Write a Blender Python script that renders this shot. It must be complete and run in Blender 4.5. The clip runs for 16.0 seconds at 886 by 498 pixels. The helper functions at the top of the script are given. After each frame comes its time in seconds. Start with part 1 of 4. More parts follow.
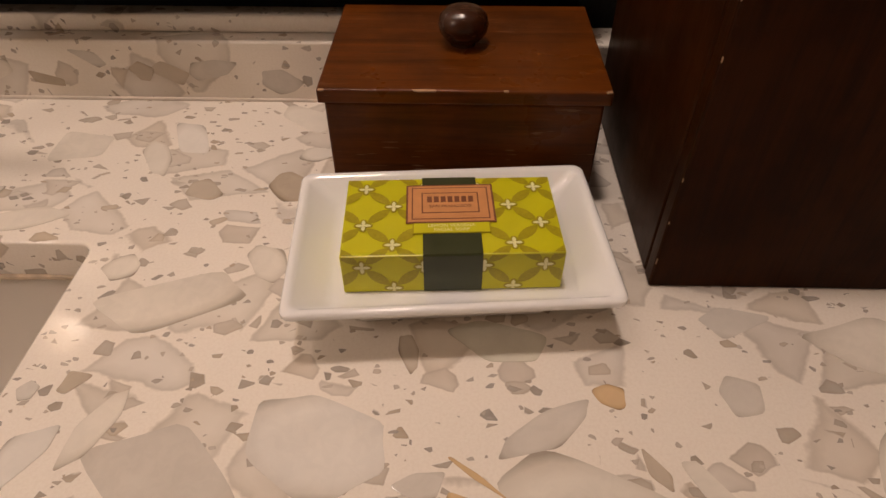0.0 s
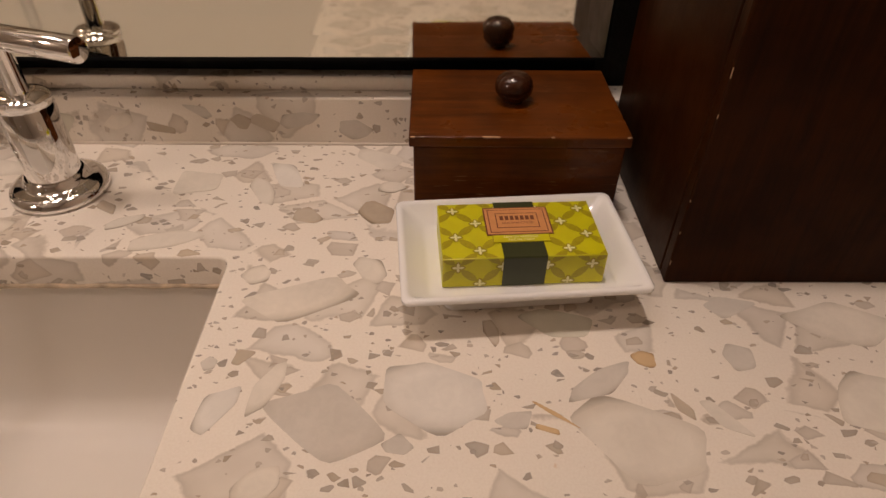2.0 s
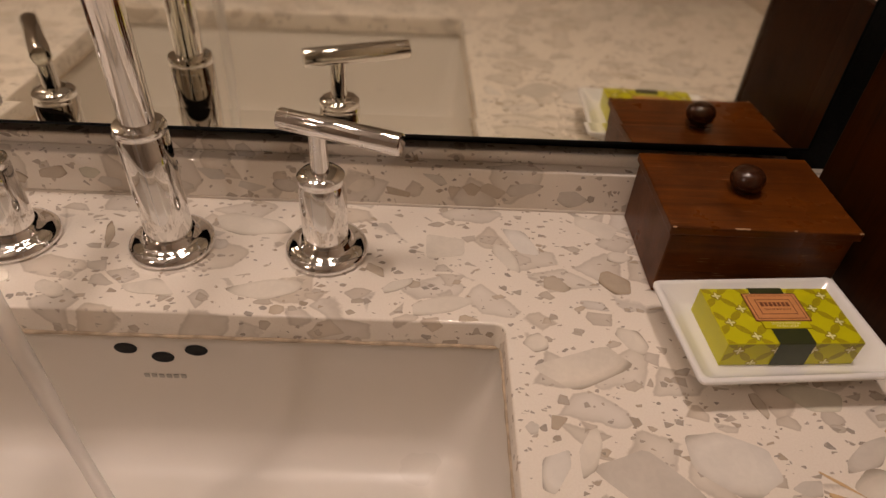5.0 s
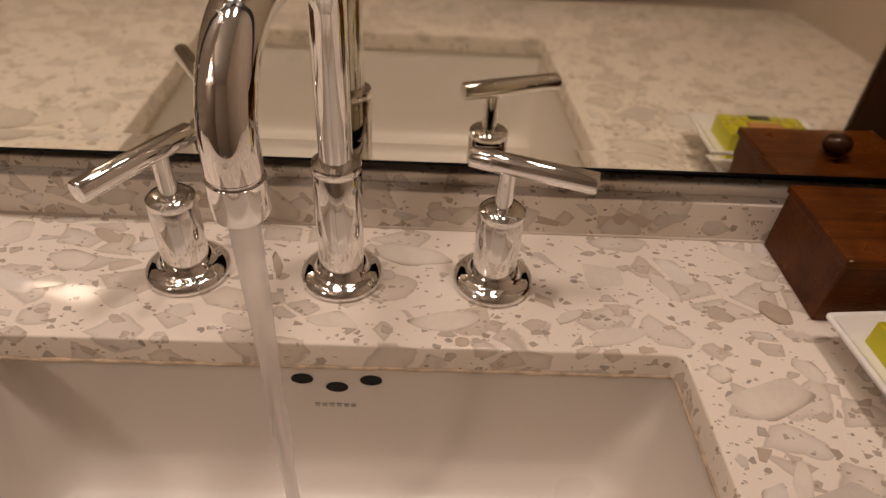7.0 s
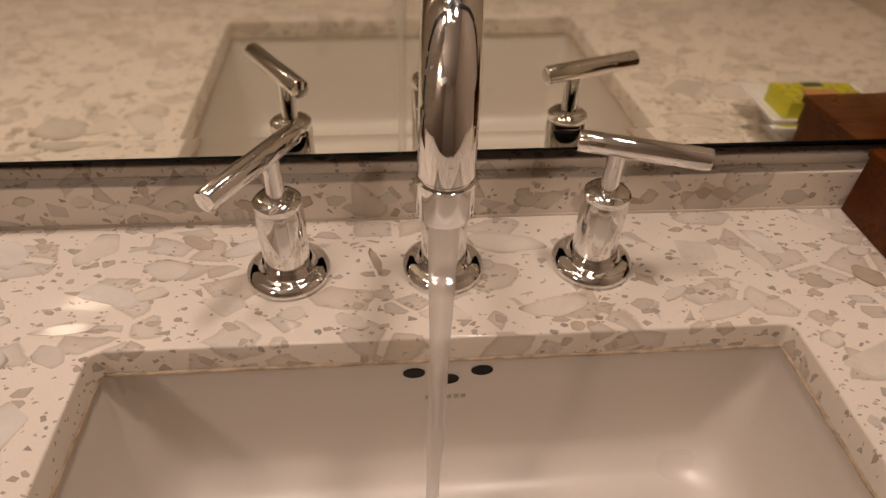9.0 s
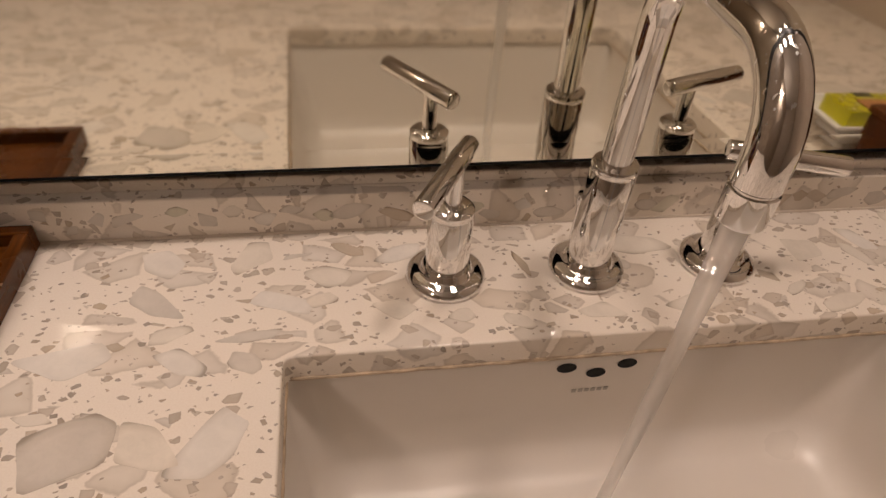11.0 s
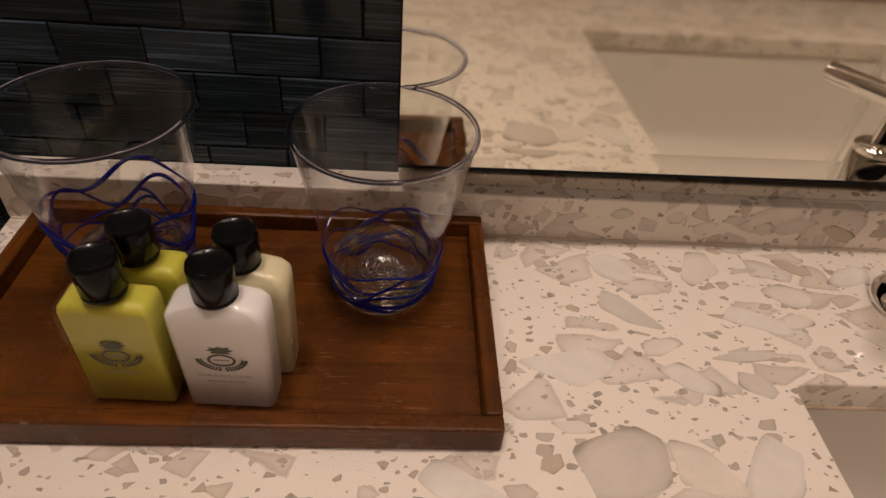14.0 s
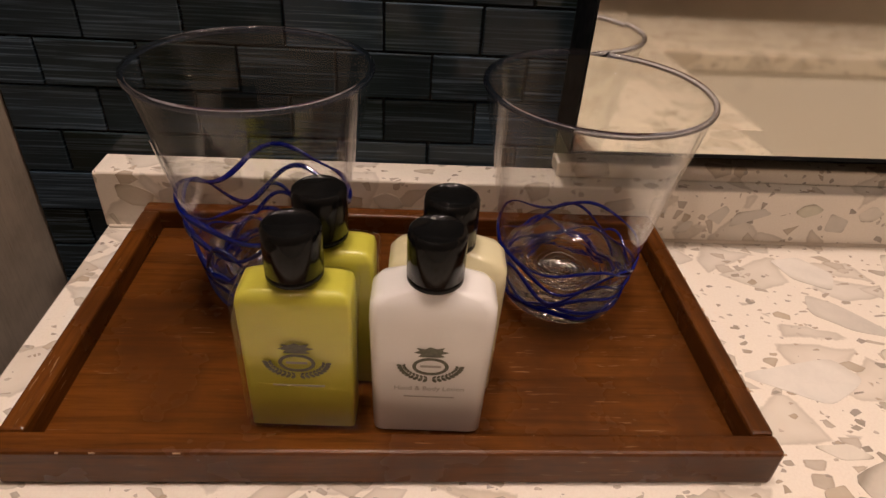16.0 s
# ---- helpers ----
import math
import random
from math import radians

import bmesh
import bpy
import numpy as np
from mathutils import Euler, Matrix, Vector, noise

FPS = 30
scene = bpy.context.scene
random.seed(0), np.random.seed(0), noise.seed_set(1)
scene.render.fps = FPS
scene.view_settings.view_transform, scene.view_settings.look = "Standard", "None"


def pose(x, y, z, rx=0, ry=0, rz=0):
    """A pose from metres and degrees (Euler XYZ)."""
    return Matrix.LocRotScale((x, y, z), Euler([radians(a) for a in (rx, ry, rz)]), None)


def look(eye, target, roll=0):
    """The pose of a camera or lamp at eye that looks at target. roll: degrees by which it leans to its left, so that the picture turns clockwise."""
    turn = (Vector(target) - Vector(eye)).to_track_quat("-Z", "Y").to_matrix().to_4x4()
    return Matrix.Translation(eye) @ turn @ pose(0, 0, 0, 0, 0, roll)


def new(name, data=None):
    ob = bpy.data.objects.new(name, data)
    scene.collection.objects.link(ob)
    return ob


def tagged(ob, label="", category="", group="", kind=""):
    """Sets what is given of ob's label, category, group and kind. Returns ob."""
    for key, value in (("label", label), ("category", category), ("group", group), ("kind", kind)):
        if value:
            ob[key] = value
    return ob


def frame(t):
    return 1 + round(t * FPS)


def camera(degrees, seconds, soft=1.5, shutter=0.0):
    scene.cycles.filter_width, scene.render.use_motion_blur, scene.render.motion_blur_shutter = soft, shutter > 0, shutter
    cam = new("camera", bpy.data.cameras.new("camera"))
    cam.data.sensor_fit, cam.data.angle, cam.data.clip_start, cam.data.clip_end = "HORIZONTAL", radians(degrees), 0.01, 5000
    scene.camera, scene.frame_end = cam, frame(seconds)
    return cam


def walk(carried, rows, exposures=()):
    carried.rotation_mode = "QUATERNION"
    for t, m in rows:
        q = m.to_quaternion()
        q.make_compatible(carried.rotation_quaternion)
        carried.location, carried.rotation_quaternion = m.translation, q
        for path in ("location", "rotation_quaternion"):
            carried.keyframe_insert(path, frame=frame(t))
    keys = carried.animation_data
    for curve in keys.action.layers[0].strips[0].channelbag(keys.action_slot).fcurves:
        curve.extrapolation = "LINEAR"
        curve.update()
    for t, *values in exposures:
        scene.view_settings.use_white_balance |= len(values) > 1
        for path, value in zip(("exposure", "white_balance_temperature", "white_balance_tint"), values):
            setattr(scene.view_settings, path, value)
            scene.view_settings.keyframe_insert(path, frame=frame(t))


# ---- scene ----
cam = camera(70.20, 16.0)
EXPOSURES = [(0.0, -0.55), (2.0, -0.62), (4.0, -0.73), (7.0, -0.73), (8.0, -0.71), (11.0, -0.78), (13.0, -0.90), (14.5, -0.67), (16.0, -0.31)]
PATH = [
    (0, (0.3675, -0.3049, 1.0281), (0.3581, 0.0585, 0.6848), -0.08),
    (0.5, (0.3634, -0.3257, 1.0385), (0.3560, 0.0450, 0.7030), 0.15),
    (1, (0.3545, -0.3425, 1.0509), (0.3531, 0.0330, 0.7207), 0.38),
    (1.5, (0.3411, -0.3575, 1.0592), (0.3460, 0.0216, 0.7332), 0.77),
    (2, (0.3244, -0.3702, 1.0682), (0.3328, 0.0134, 0.7476), 0.96),
    (2.5, (0.3069, -0.3784, 1.0785), (0.3175, 0.0086, 0.7621), 1.51),
    (3, (0.2809, -0.3845, 1.0850), (0.2938, 0.0031, 0.7694), 2.37),
    (3.5, (0.2546, -0.3853, 1.0924), (0.2677, -0.0004, 0.7735), 3.04),
    (4, (0.2283, -0.3847, 1.1056), (0.2384, -0.0020, 0.7840), 3.53),
    (6.5, (0.0733, -0.3655, 1.1411), (0.0981, 0.0159, 0.8187), 4.04),
    (7, (0.0474, -0.3707, 1.1423), (0.0707, 0.0118, 0.8211), 4.39),
    (7.5, (0.0223, -0.3659, 1.1430), (0.0427, 0.0107, 0.8148), 4.55),
    (8, (0.0022, -0.3628, 1.1411), (0.0228, 0.0095, 0.8080), 2.90),
    (10.5, (-0.1240, -0.3675, 1.1432), (-0.0503, 0.0062, 0.8193), 4.73),
    (11, (-0.1734, -0.3650, 1.1511), (-0.0928, 0.0040, 0.8234), 5.39),
    (11.5, (-0.2198, -0.3569, 1.1443), (-0.1429, 0.0150, 0.8191), 5.66),
    (12, (-0.2557, -0.3460, 1.1453), (-0.1834, 0.0216, 0.8141), 6.19),
    (12.5, (-0.2980, -0.3433, 1.1350), (-0.2352, 0.0299, 0.8082), 6.20),
    (13, (-0.3431, -0.3301, 1.1372), (-0.2952, 0.0379, 0.8021), 6.03),
    (13.5, (-0.3881, -0.3259, 1.1312), (-0.3484, 0.0432, 0.7963), 6.02),
    (14, (-0.4260, -0.3223, 1.1167), (-0.3935, 0.0545, 0.7896), 5.34),
    (14.5, (-0.4570, -0.3155, 1.0992), (-0.4248, 0.0692, 0.7815), 5.34),
    (15, (-0.4816, -0.3066, 1.0918), (-0.4498, 0.0783, 0.7744), 5.24),
    (15.5, (-0.5019, -0.3004, 1.0749), (-0.4682, 0.0959, 0.7720), 4.66),
    (16, (-0.5142, -0.2965, 1.0491), (-0.4815, 0.1114, 0.7618), 4.04),
]
walk(cam, [(t, look(eye, target, roll)) for t, eye, target, roll in PATH], EXPOSURES)

# ---- light and world ----
world = bpy.data.worlds.new("world")
scene.world = world
world.use_nodes = True
world.node_tree.nodes["Background"].inputs["Color"].default_value = (0.9, 0.75, 0.6, 1)
world.node_tree.nodes["Background"].inputs["Strength"].default_value = 0.02

LAMP_COLOR = (1.0, 0.790, 0.685)
CEILING = 2.42
DOWNLIGHTS = [(-0.25, -0.12), (0.24, -0.11), (-0.64, -0.10)]
LAMP_WATTS = [1.40, 2.40, 0.90]
LAMP_SPREAD = [100, 85, 44]
for (lx, ly), watts, spread in zip(DOWNLIGHTS, LAMP_WATTS, LAMP_SPREAD):
    lamp = bpy.data.lights.new("downlight_lamp", "AREA")
    lamp.shape, lamp.size, lamp.energy, lamp.color = "DISK", 0.17, watts, LAMP_COLOR
    lamp.spread = radians(spread)
    ob = new("downlight_lamp", lamp)
    ob.matrix_world = pose(lx, ly, CEILING - 0.006)

# the wall lamp beside the alcove, seen as a gleam on the counter
SCONCE = (-0.865, -0.81, 1.825)

# ---- dimensions ----
C = 0.85                       # top of the counter
SPLASH = 0.8838                # top of the backsplash
WALL_Y = 0.0215                # face of the tiled wall
LEFT_END, LEFT_WALL, RIGHT_WALL = -0.676, -0.7235, 0.642
SINK = (-0.2100, 0.2170, -0.428, -0.1165)   # cut-out x0, x1, y0, y1
FRONT = -0.60
MIRROR = (-0.4300, 0.4295, 0.9110, 1.75, -0.0040)  # x0, x1, z0, z1, y of the glass
BACK_ROOM = -2.3


# ---- materials ----
def material(name):
    m = bpy.data.materials.new(name)
    m.use_nodes = True
    nt = m.node_tree
    return m, nt, nt.nodes["Principled BSDF"]


def node(nt, kind, **values):
    n = nt.nodes.new(kind)
    for key, value in values.items():
        n.inputs[key].default_value = value
    return n


def coords(nt, scale=(1, 1, 1), rotation=(0, 0, 0)):
    tc = nt.nodes.new("ShaderNodeTexCoord")
    mp = nt.nodes.new("ShaderNodeMapping")
    mp.inputs["Scale"].default_value = scale
    mp.inputs["Rotation"].default_value = rotation
    nt.links.new(tc.outputs["Object"], mp.inputs["Vector"])
    return mp.outputs["Vector"]


def noise_tex(nt, vec, scale, detail=3.0, rough=0.5, distortion=0.0):
    n = nt.nodes.new("ShaderNodeTexNoise")
    n.inputs["Scale"].default_value = scale
    n.inputs["Detail"].default_value = detail
    n.inputs["Roughness"].default_value = rough
    n.inputs["Distortion"].default_value = distortion
    nt.links.new(vec, n.inputs["Vector"])
    return n


def ramp(nt, fac, stops, mode="LINEAR"):
    r = nt.nodes.new("ShaderNodeValToRGB")
    r.color_ramp.interpolation = mode
    els = r.color_ramp.elements
    while len(els) < len(stops):
        els.new(0.5)
    for el, (p, c) in zip(els, stops):
        el.position = p
        el.color = (*c, 1) if len(c) == 3 else c
    nt.links.new(fac, r.inputs["Fac"])
    return r.outputs["Color"]


def mix(nt, fac, a, b, mode="MIX"):
    m = nt.nodes.new("ShaderNodeMix")
    m.data_type, m.blend_type = "RGBA", mode
    ins = [s for s in m.inputs if s.type == "RGBA"]
    fs = [s for s in m.inputs if s.type == "VALUE"][0]
    for sock, value in ((fs, fac), (ins[0], a), (ins[1], b)):
        if isinstance(value, (int, float)):
            sock.default_value = value
        elif isinstance(value, tuple):
            sock.default_value = (*value, 1) if len(value) == 3 else value
        else:
            nt.links.new(value, sock)
    return [s for s in m.outputs if s.type == "RGBA"][0]


def calc(nt, op, a, b=0.0):
    m = nt.nodes.new("ShaderNodeMath")
    m.operation = op
    for sock, value in zip(m.inputs, (a, b)):
        if isinstance(value, (int, float)):
            sock.default_value = value
        else:
            nt.links.new(value, sock)
    return m.outputs[0]


def bump(nt, bsdf, height, strength, distance=0.001):
    b = nt.nodes.new("ShaderNodeBump")
    b.inputs["Strength"].default_value = strength
    b.inputs["Distance"].default_value = distance
    nt.links.new(height, b.inputs["Height"])
    nt.links.new(b.outputs["Normal"], bsdf.inputs["Normal"])


def plain(name, color, rough=0.5, metal=0.0, vary=0.08, scale=40, coat=0.0, relief=0.0, spec=0.5):
    m, nt, b = material(name)
    vec = coords(nt)
    n = noise_tex(nt, vec, scale, 4)
    dark = tuple(c * (1 - vary) for c in color)
    light = tuple(min(1, c * (1 + vary)) for c in color)
    nt.links.new(ramp(nt, n.outputs["Fac"], [(0.3, dark), (0.7, light)]), b.inputs["Base Color"])
    n2 = noise_tex(nt, vec, scale * 4, 3)
    nt.links.new(ramp(nt, n2.outputs["Fac"], [(0.3, (rough * 0.85,) * 3), (0.7, (min(1, rough * 1.15),) * 3)]), b.inputs["Roughness"])
    b.inputs["Metallic"].default_value = metal
    b.inputs["Coat Weight"].default_value = coat
    b.inputs["Specular IOR Level"].default_value = spec
    if relief:
        bump(nt, b, n2.outputs["Fac"], relief)
    return m


CHIP_TONES = [(0.755, 0.695, 0.600), (0.625, 0.575, 0.505), (0.500, 0.415, 0.315), (0.635, 0.600, 0.480), (0.765, 0.725, 0.660), (0.64, 0.40, 0.15)]


def terrazzo():
    """Off-white composite with three sizes of broken stone in it."""
    m, nt, b = material("terrazzo")
    vec = coords(nt)
    wob = noise_tex(nt, vec, 45, 4, 0.65)
    sub = nt.nodes.new("ShaderNodeVectorMath")
    sub.operation = "SUBTRACT"
    sub.inputs[1].default_value = (0.5, 0.5, 0.5)
    nt.links.new(wob.outputs["Color"], sub.inputs[0])

    def warped(amount, rotation, scale):
        mul = nt.nodes.new("ShaderNodeVectorMath")
        mul.operation = "SCALE"
        mul.inputs["Scale"].default_value = amount
        nt.links.new(sub.outputs[0], mul.inputs[0])
        add = nt.nodes.new("ShaderNodeVectorMath")
        nt.links.new(vec, add.inputs[0])
        nt.links.new(mul.outputs[0], add.inputs[1])
        mp = nt.nodes.new("ShaderNodeMapping")
        mp.inputs["Rotation"].default_value = rotation
        mp.inputs["Scale"].default_value = scale
        nt.links.new(add.outputs[0], mp.inputs["Vector"])
        return mp.outputs["Vector"]

    grain = noise_tex(nt, vec, 900, 2, 0.6)
    cloud = noise_tex(nt, vec, 14, 4, 0.6)
    base = mix(nt, cloud.outputs["Fac"], (0.85, 0.780, 0.675), (0.810, 0.740, 0.645))
    base = mix(nt, 0.25, base, ramp(nt, grain.outputs["Fac"], [(0.3, (0.70, 0.63, 0.55)), (0.6, (0.86, 0.81, 0.74))]))
    # rare rusty flecks
    rust = noise_tex(nt, vec, 120, 3, 0.6)
    base = mix(nt, ramp(nt, rust.outputs["Fac"], [(0.71, (0, 0, 0)), (0.76, (0.35, 0.35, 0.35))]), base, (0.62, 0.36, 0.12))
    layers = (  # cell scale, share of chips, width of the joint, warp, stretch, colours
        (30.0, 0.38, 0.06, 0.0080, (1.0, 1.4, 1.0), [(0.0, (0.755, 0.690, 0.590)), (0.3, (0.705, 0.635, 0.540)), (0.55, (0.760, 0.705, 0.625)), (0.8, (0.715, 0.625, 0.505)), (1.0, (0.745, 0.685, 0.605))]),
        (64.0, 0.09, 0.08, 0.0042, (1.0, 1.4, 1.0), [(0.0, (0.675, 0.610, 0.520)), (0.25, (0.600, 0.515, 0.415)), (0.5, (0.675, 0.620, 0.545)), (0.75, (0.620, 0.515, 0.390)), (1.0, (0.710, 0.650, 0.570))]),
        (112.0, 0.08, 0.10, 0.0026, (1.0, 1.4, 1.0), [(0.0, (0.500, 0.420, 0.330)), (0.35, (0.585, 0.505, 0.405)), (0.6, (0.410, 0.345, 0.275)), (0.85, (0.540, 0.430, 0.300)), (1.0, (0.610, 0.530, 0.440))]),
        (190.0, 0.065, 0.11, 0.0015, (1.0, 1.4, 1.0), [(0.0, (0.350, 0.290, 0.225)), (0.35, (0.480, 0.400, 0.315)), (0.6, (0.250, 0.208, 0.168)), (0.85, (0.450, 0.345, 0.225)), (1.0, (0.530, 0.450, 0.365))]),
        (360.0, 0.055, 0.12, 0.0008, (1.0, 1.4, 1.0), [(0.0, (0.367, 0.310, 0.250)), (0.35, (0.536, 0.455, 0.365)), (0.6, (0.273, 0.232, 0.195)), (0.85, (0.480, 0.370, 0.255)), (1.0, (0.564, 0.490, 0.405))]),
    )
    for k, (scale, share, joint, warp, stretch, colors) in enumerate(layers):
        v = warped(warp, (0.3 + k, 0.2, 0.6 + 1.1 * k), stretch)
        cell = nt.nodes.new("ShaderNodeTexVoronoi")
        edge = nt.nodes.new("ShaderNodeTexVoronoi")
        edge.feature = "DISTANCE_TO_EDGE"
        for t in (cell, edge):
            t.inputs["Scale"].default_value = scale
            nt.links.new(v, t.inputs["Vector"])
        sep = nt.nodes.new("ShaderNodeSeparateColor")
        nt.links.new(cell.outputs["Color"], sep.inputs[0])
        chosen = calc(nt, "LESS_THAN", sep.outputs[0], share)
        inside = ramp(nt, edge.outputs["Distance"], [(joint, (0, 0, 0)), (joint + 0.035, (1, 1, 1))])
        mask = calc(nt, "MULTIPLY", chosen, inside)
        tone = ramp(nt, sep.outputs[1], colors)
        # a chip is darker along its broken rim
        rim = ramp(nt, edge.outputs["Distance"], [(joint, (0.70, 0.665, 0.625)), (joint + 0.09, (0.93, 0.92, 0.905)), (joint + 0.20, (1.0, 1.0, 1.0))])
        tone = mix(nt, 1.0, tone, rim, "MULTIPLY")
        inner = noise_tex(nt, vec, 30 * (k + 1), 3)
        tone = mix(nt, 0.25, tone, ramp(nt, inner.outputs["Fac"], [(0.3, (0.45, 0.41, 0.36)), (0.7, (0.80, 0.77, 0.73))]))
        base = mix(nt, mask, base, tone)
    nt.links.new(base, b.inputs["Base Color"])
    nt.links.new(ramp(nt, cloud.outputs["Fac"], [(0.3, (0.07,) * 3), (0.7, (0.12,) * 3)]), b.inputs["Roughness"])
    return m


def chip_material(name, tone):
    """A stone chip: cloudy inside, darker towards its broken rim."""
    m, nt, b = material(name)
    info = nt.nodes.new("ShaderNodeObjectInfo")
    geo = nt.nodes.new("ShaderNodeNewGeometry")
    n = nt.nodes.new("ShaderNodeTexNoise")
    n.inputs["Scale"].default_value = 48
    n.inputs["Detail"].default_value = 5
    nt.links.new(geo.outputs["Position"], n.inputs["Vector"])
    veins = noise_tex(nt, geo.outputs["Position"], 160, 4, 0.6, 1.2)
    col = ramp(nt, n.outputs["Fac"], [(0.28, tuple(c * 0.90 for c in tone)), (0.70, tuple(min(1.0, c * 1.07) for c in tone))])
    col = mix(nt, 0.12, col, ramp(nt, veins.outputs["Fac"], [(0.42, tuple(c * 0.72 for c in tone)), (0.56, tone)]))
    col = mix(nt, calc(nt, "MULTIPLY", info.outputs["Random"], 0.30), col, (0.72, 0.68, 0.61))
    tc = nt.nodes.new("ShaderNodeTexCoord")
    ln = nt.nodes.new("ShaderNodeVectorMath")
    ln.operation = "LENGTH"
    nt.links.new(tc.outputs["Object"], ln.inputs[0])
    reach = calc(nt, "ADD", ln.outputs["Value"], calc(nt, "MULTIPLY", n.outputs["Fac"], 0.35))
    rim = ramp(nt, calc(nt, "MULTIPLY", reach, 0.7), [(0.62, (1, 1, 1)), (0.80, (0.88, 0.865, 0.845)), (0.92, (0.52, 0.49, 0.455))])
    col = mix(nt, 1.0, col, rim, "MULTIPLY")
    nt.links.new(col, b.inputs["Base Color"])
    b.inputs["Roughness"].default_value = 0.09
    return m


def wood(name, dark, light, rough=0.38, axis=0, coat=0.0, spec=0.28, scratched=0.45):
    """Stained and lacquered wood, the grain along an axis."""
    m, nt, b = material(name)
    scale = [9.0, 9.0, 9.0]
    scale[axis] = 0.55
    vec = coords(nt, tuple(scale))
    grain = noise_tex(nt, vec, 13, 5, 0.58, 1.4)
    fine = noise_tex(nt, coords(nt, tuple(s * 7 for s in scale)), 14, 4, 0.65)
    patch = noise_tex(nt, coords(nt), 22, 4, 0.6)
    mid = tuple((a + 1.2 * c) / 2.2 for a, c in zip(dark, light))
    col = ramp(nt, grain.outputs["Fac"], [(0.24, dark), (0.48, mid), (0.80, light)])
    pores = ramp(nt, fine.outputs["Fac"], [(0.36, tuple(c * 0.45 for c in dark)), (0.5, mid), (0.72, light)])
    col = mix(nt, 0.20, col, pores)
    col = mix(nt, ramp(nt, patch.outputs["Fac"], [(0.42, (0, 0, 0)), (0.72, (0.65, 0.65, 0.65))]), col, tuple(c * 0.55 for c in dark))
    # pale scratches along the grain, where the lacquer has gone
    scuff = noise_tex(nt, coords(nt, tuple(9.0 if k == axis else 110.0 for k in range(3))), 9, 2)
    where = noise_tex(nt, coords(nt), 30, 2)
    marks = calc(nt, "MULTIPLY", ramp(nt, scuff.outputs["Fac"], [(0.66, (0, 0, 0)), (0.70, (scratched,) * 3)]), ramp(nt, where.outputs["Fac"], [(0.50, (0, 0, 0)), (0.62, (1, 1, 1))]))
    col = mix(nt, marks, col, (0.30, 0.17, 0.09))
    nt.links.new(col, b.inputs["Base Color"])
    nt.links.new(ramp(nt, patch.outputs["Fac"], [(0.3, (rough * 0.75,) * 3), (0.7, (rough * 1.4,) * 3)]), b.inputs["Roughness"])
    b.inputs["Specular IOR Level"].default_value = spec
    b.inputs["Coat Weight"].default_value = coat
    b.inputs["Coat Roughness"].default_value = 0.2
    bump(nt, b, fine.outputs["Fac"], 0.15, 0.0004)
    return m


def chrome_material():
    m, nt, b = material("polished_chrome")
    vec = coords(nt)
    n = noise_tex(nt, vec, 60, 4)
    # dried water spots
    spots = noise_tex(nt, coords(nt, (1.0, 1.0, 0.45)), 420, 2, 0.5)
    where = noise_tex(nt, vec, 70, 2)
    film = ramp(nt, n.outputs["Fac"], [(0.35, (0.03,) * 3), (0.75, (0.075,) * 3)])
    dots = calc(nt, "MULTIPLY", ramp(nt, spots.outputs["Fac"], [(0.62, (0, 0, 0)), (0.68, (1, 1, 1))]), ramp(nt, where.outputs["Fac"], [(0.48, (0, 0, 0)), (0.60, (1, 1, 1))]))
    nt.links.new(mix(nt, dots, film, (0.34, 0.34, 0.34)), b.inputs["Roughness"])
    bump(nt, b, dots, 0.03, 0.0002)
    b.inputs["Base Color"].default_value = (0.86, 0.85, 0.84, 1)
    b.inputs["Metallic"].default_value = 1.0
    return m


def clear(name, color=(1, 1, 1), rough=0.0, ior=1.5):
    m, nt, b = material(name)
    b.inputs["Base Color"].default_value = (*color, 1)
    b.inputs["Roughness"].default_value = rough
    b.inputs["IOR"].default_value = ior
    b.inputs["Transmission Weight"].default_value = 1.0
    return m


def glass_tile_material():
    """Dark glass tile with drawn horizontal streaks, each one different."""
    m, nt, b = material("dark_glass_tile")
    info = nt.nodes.new("ShaderNodeObjectInfo")
    geo = nt.nodes.new("ShaderNodeNewGeometry")
    mp = nt.nodes.new("ShaderNodeMapping")
    mp.inputs["Scale"].default_value = (9, 9, 520)
    nt.links.new(geo.outputs["Position"], mp.inputs["Vector"])
    shift = nt.nodes.new("ShaderNodeCombineXYZ")
    nt.links.new(calc(nt, "MULTIPLY", info.outputs["Random"], 50.0), shift.inputs[0])
    nt.links.new(shift.outputs[0], mp.inputs["Location"])
    n = noise_tex(nt, mp.outputs["Vector"], 1.6, 5, 0.6)
    tone = ramp(nt, info.outputs["Random"], [(0.0, (0.0110, 0.0190, 0.0180)), (0.35, (0.0220, 0.0390, 0.0550)), (0.55, (0.0125, 0.0215, 0.0165)), (0.8, (0.0360, 0.0620, 0.0940)), (1.0, (0.0155, 0.0260, 0.0275))])
    streak = calc(nt, "MULTIPLY", ramp(nt, n.outputs["Fac"], [(0.50, (0, 0, 0)), (0.74, (1, 1, 1))]), ramp(nt, info.outputs["Random"], [(0.2, (0.25,) * 3), (0.5, (0.9,) * 3), (0.6, (0.35,) * 3), (0.9, (1.0,) * 3)]))
    col = mix(nt, streak, tone, (0.180, 0.275, 0.395))
    nt.links.new(col, b.inputs["Base Color"])
    b.inputs["Roughness"].default_value = 0.10
    b.inputs["Specular IOR Level"].default_value = 0.28
    return m


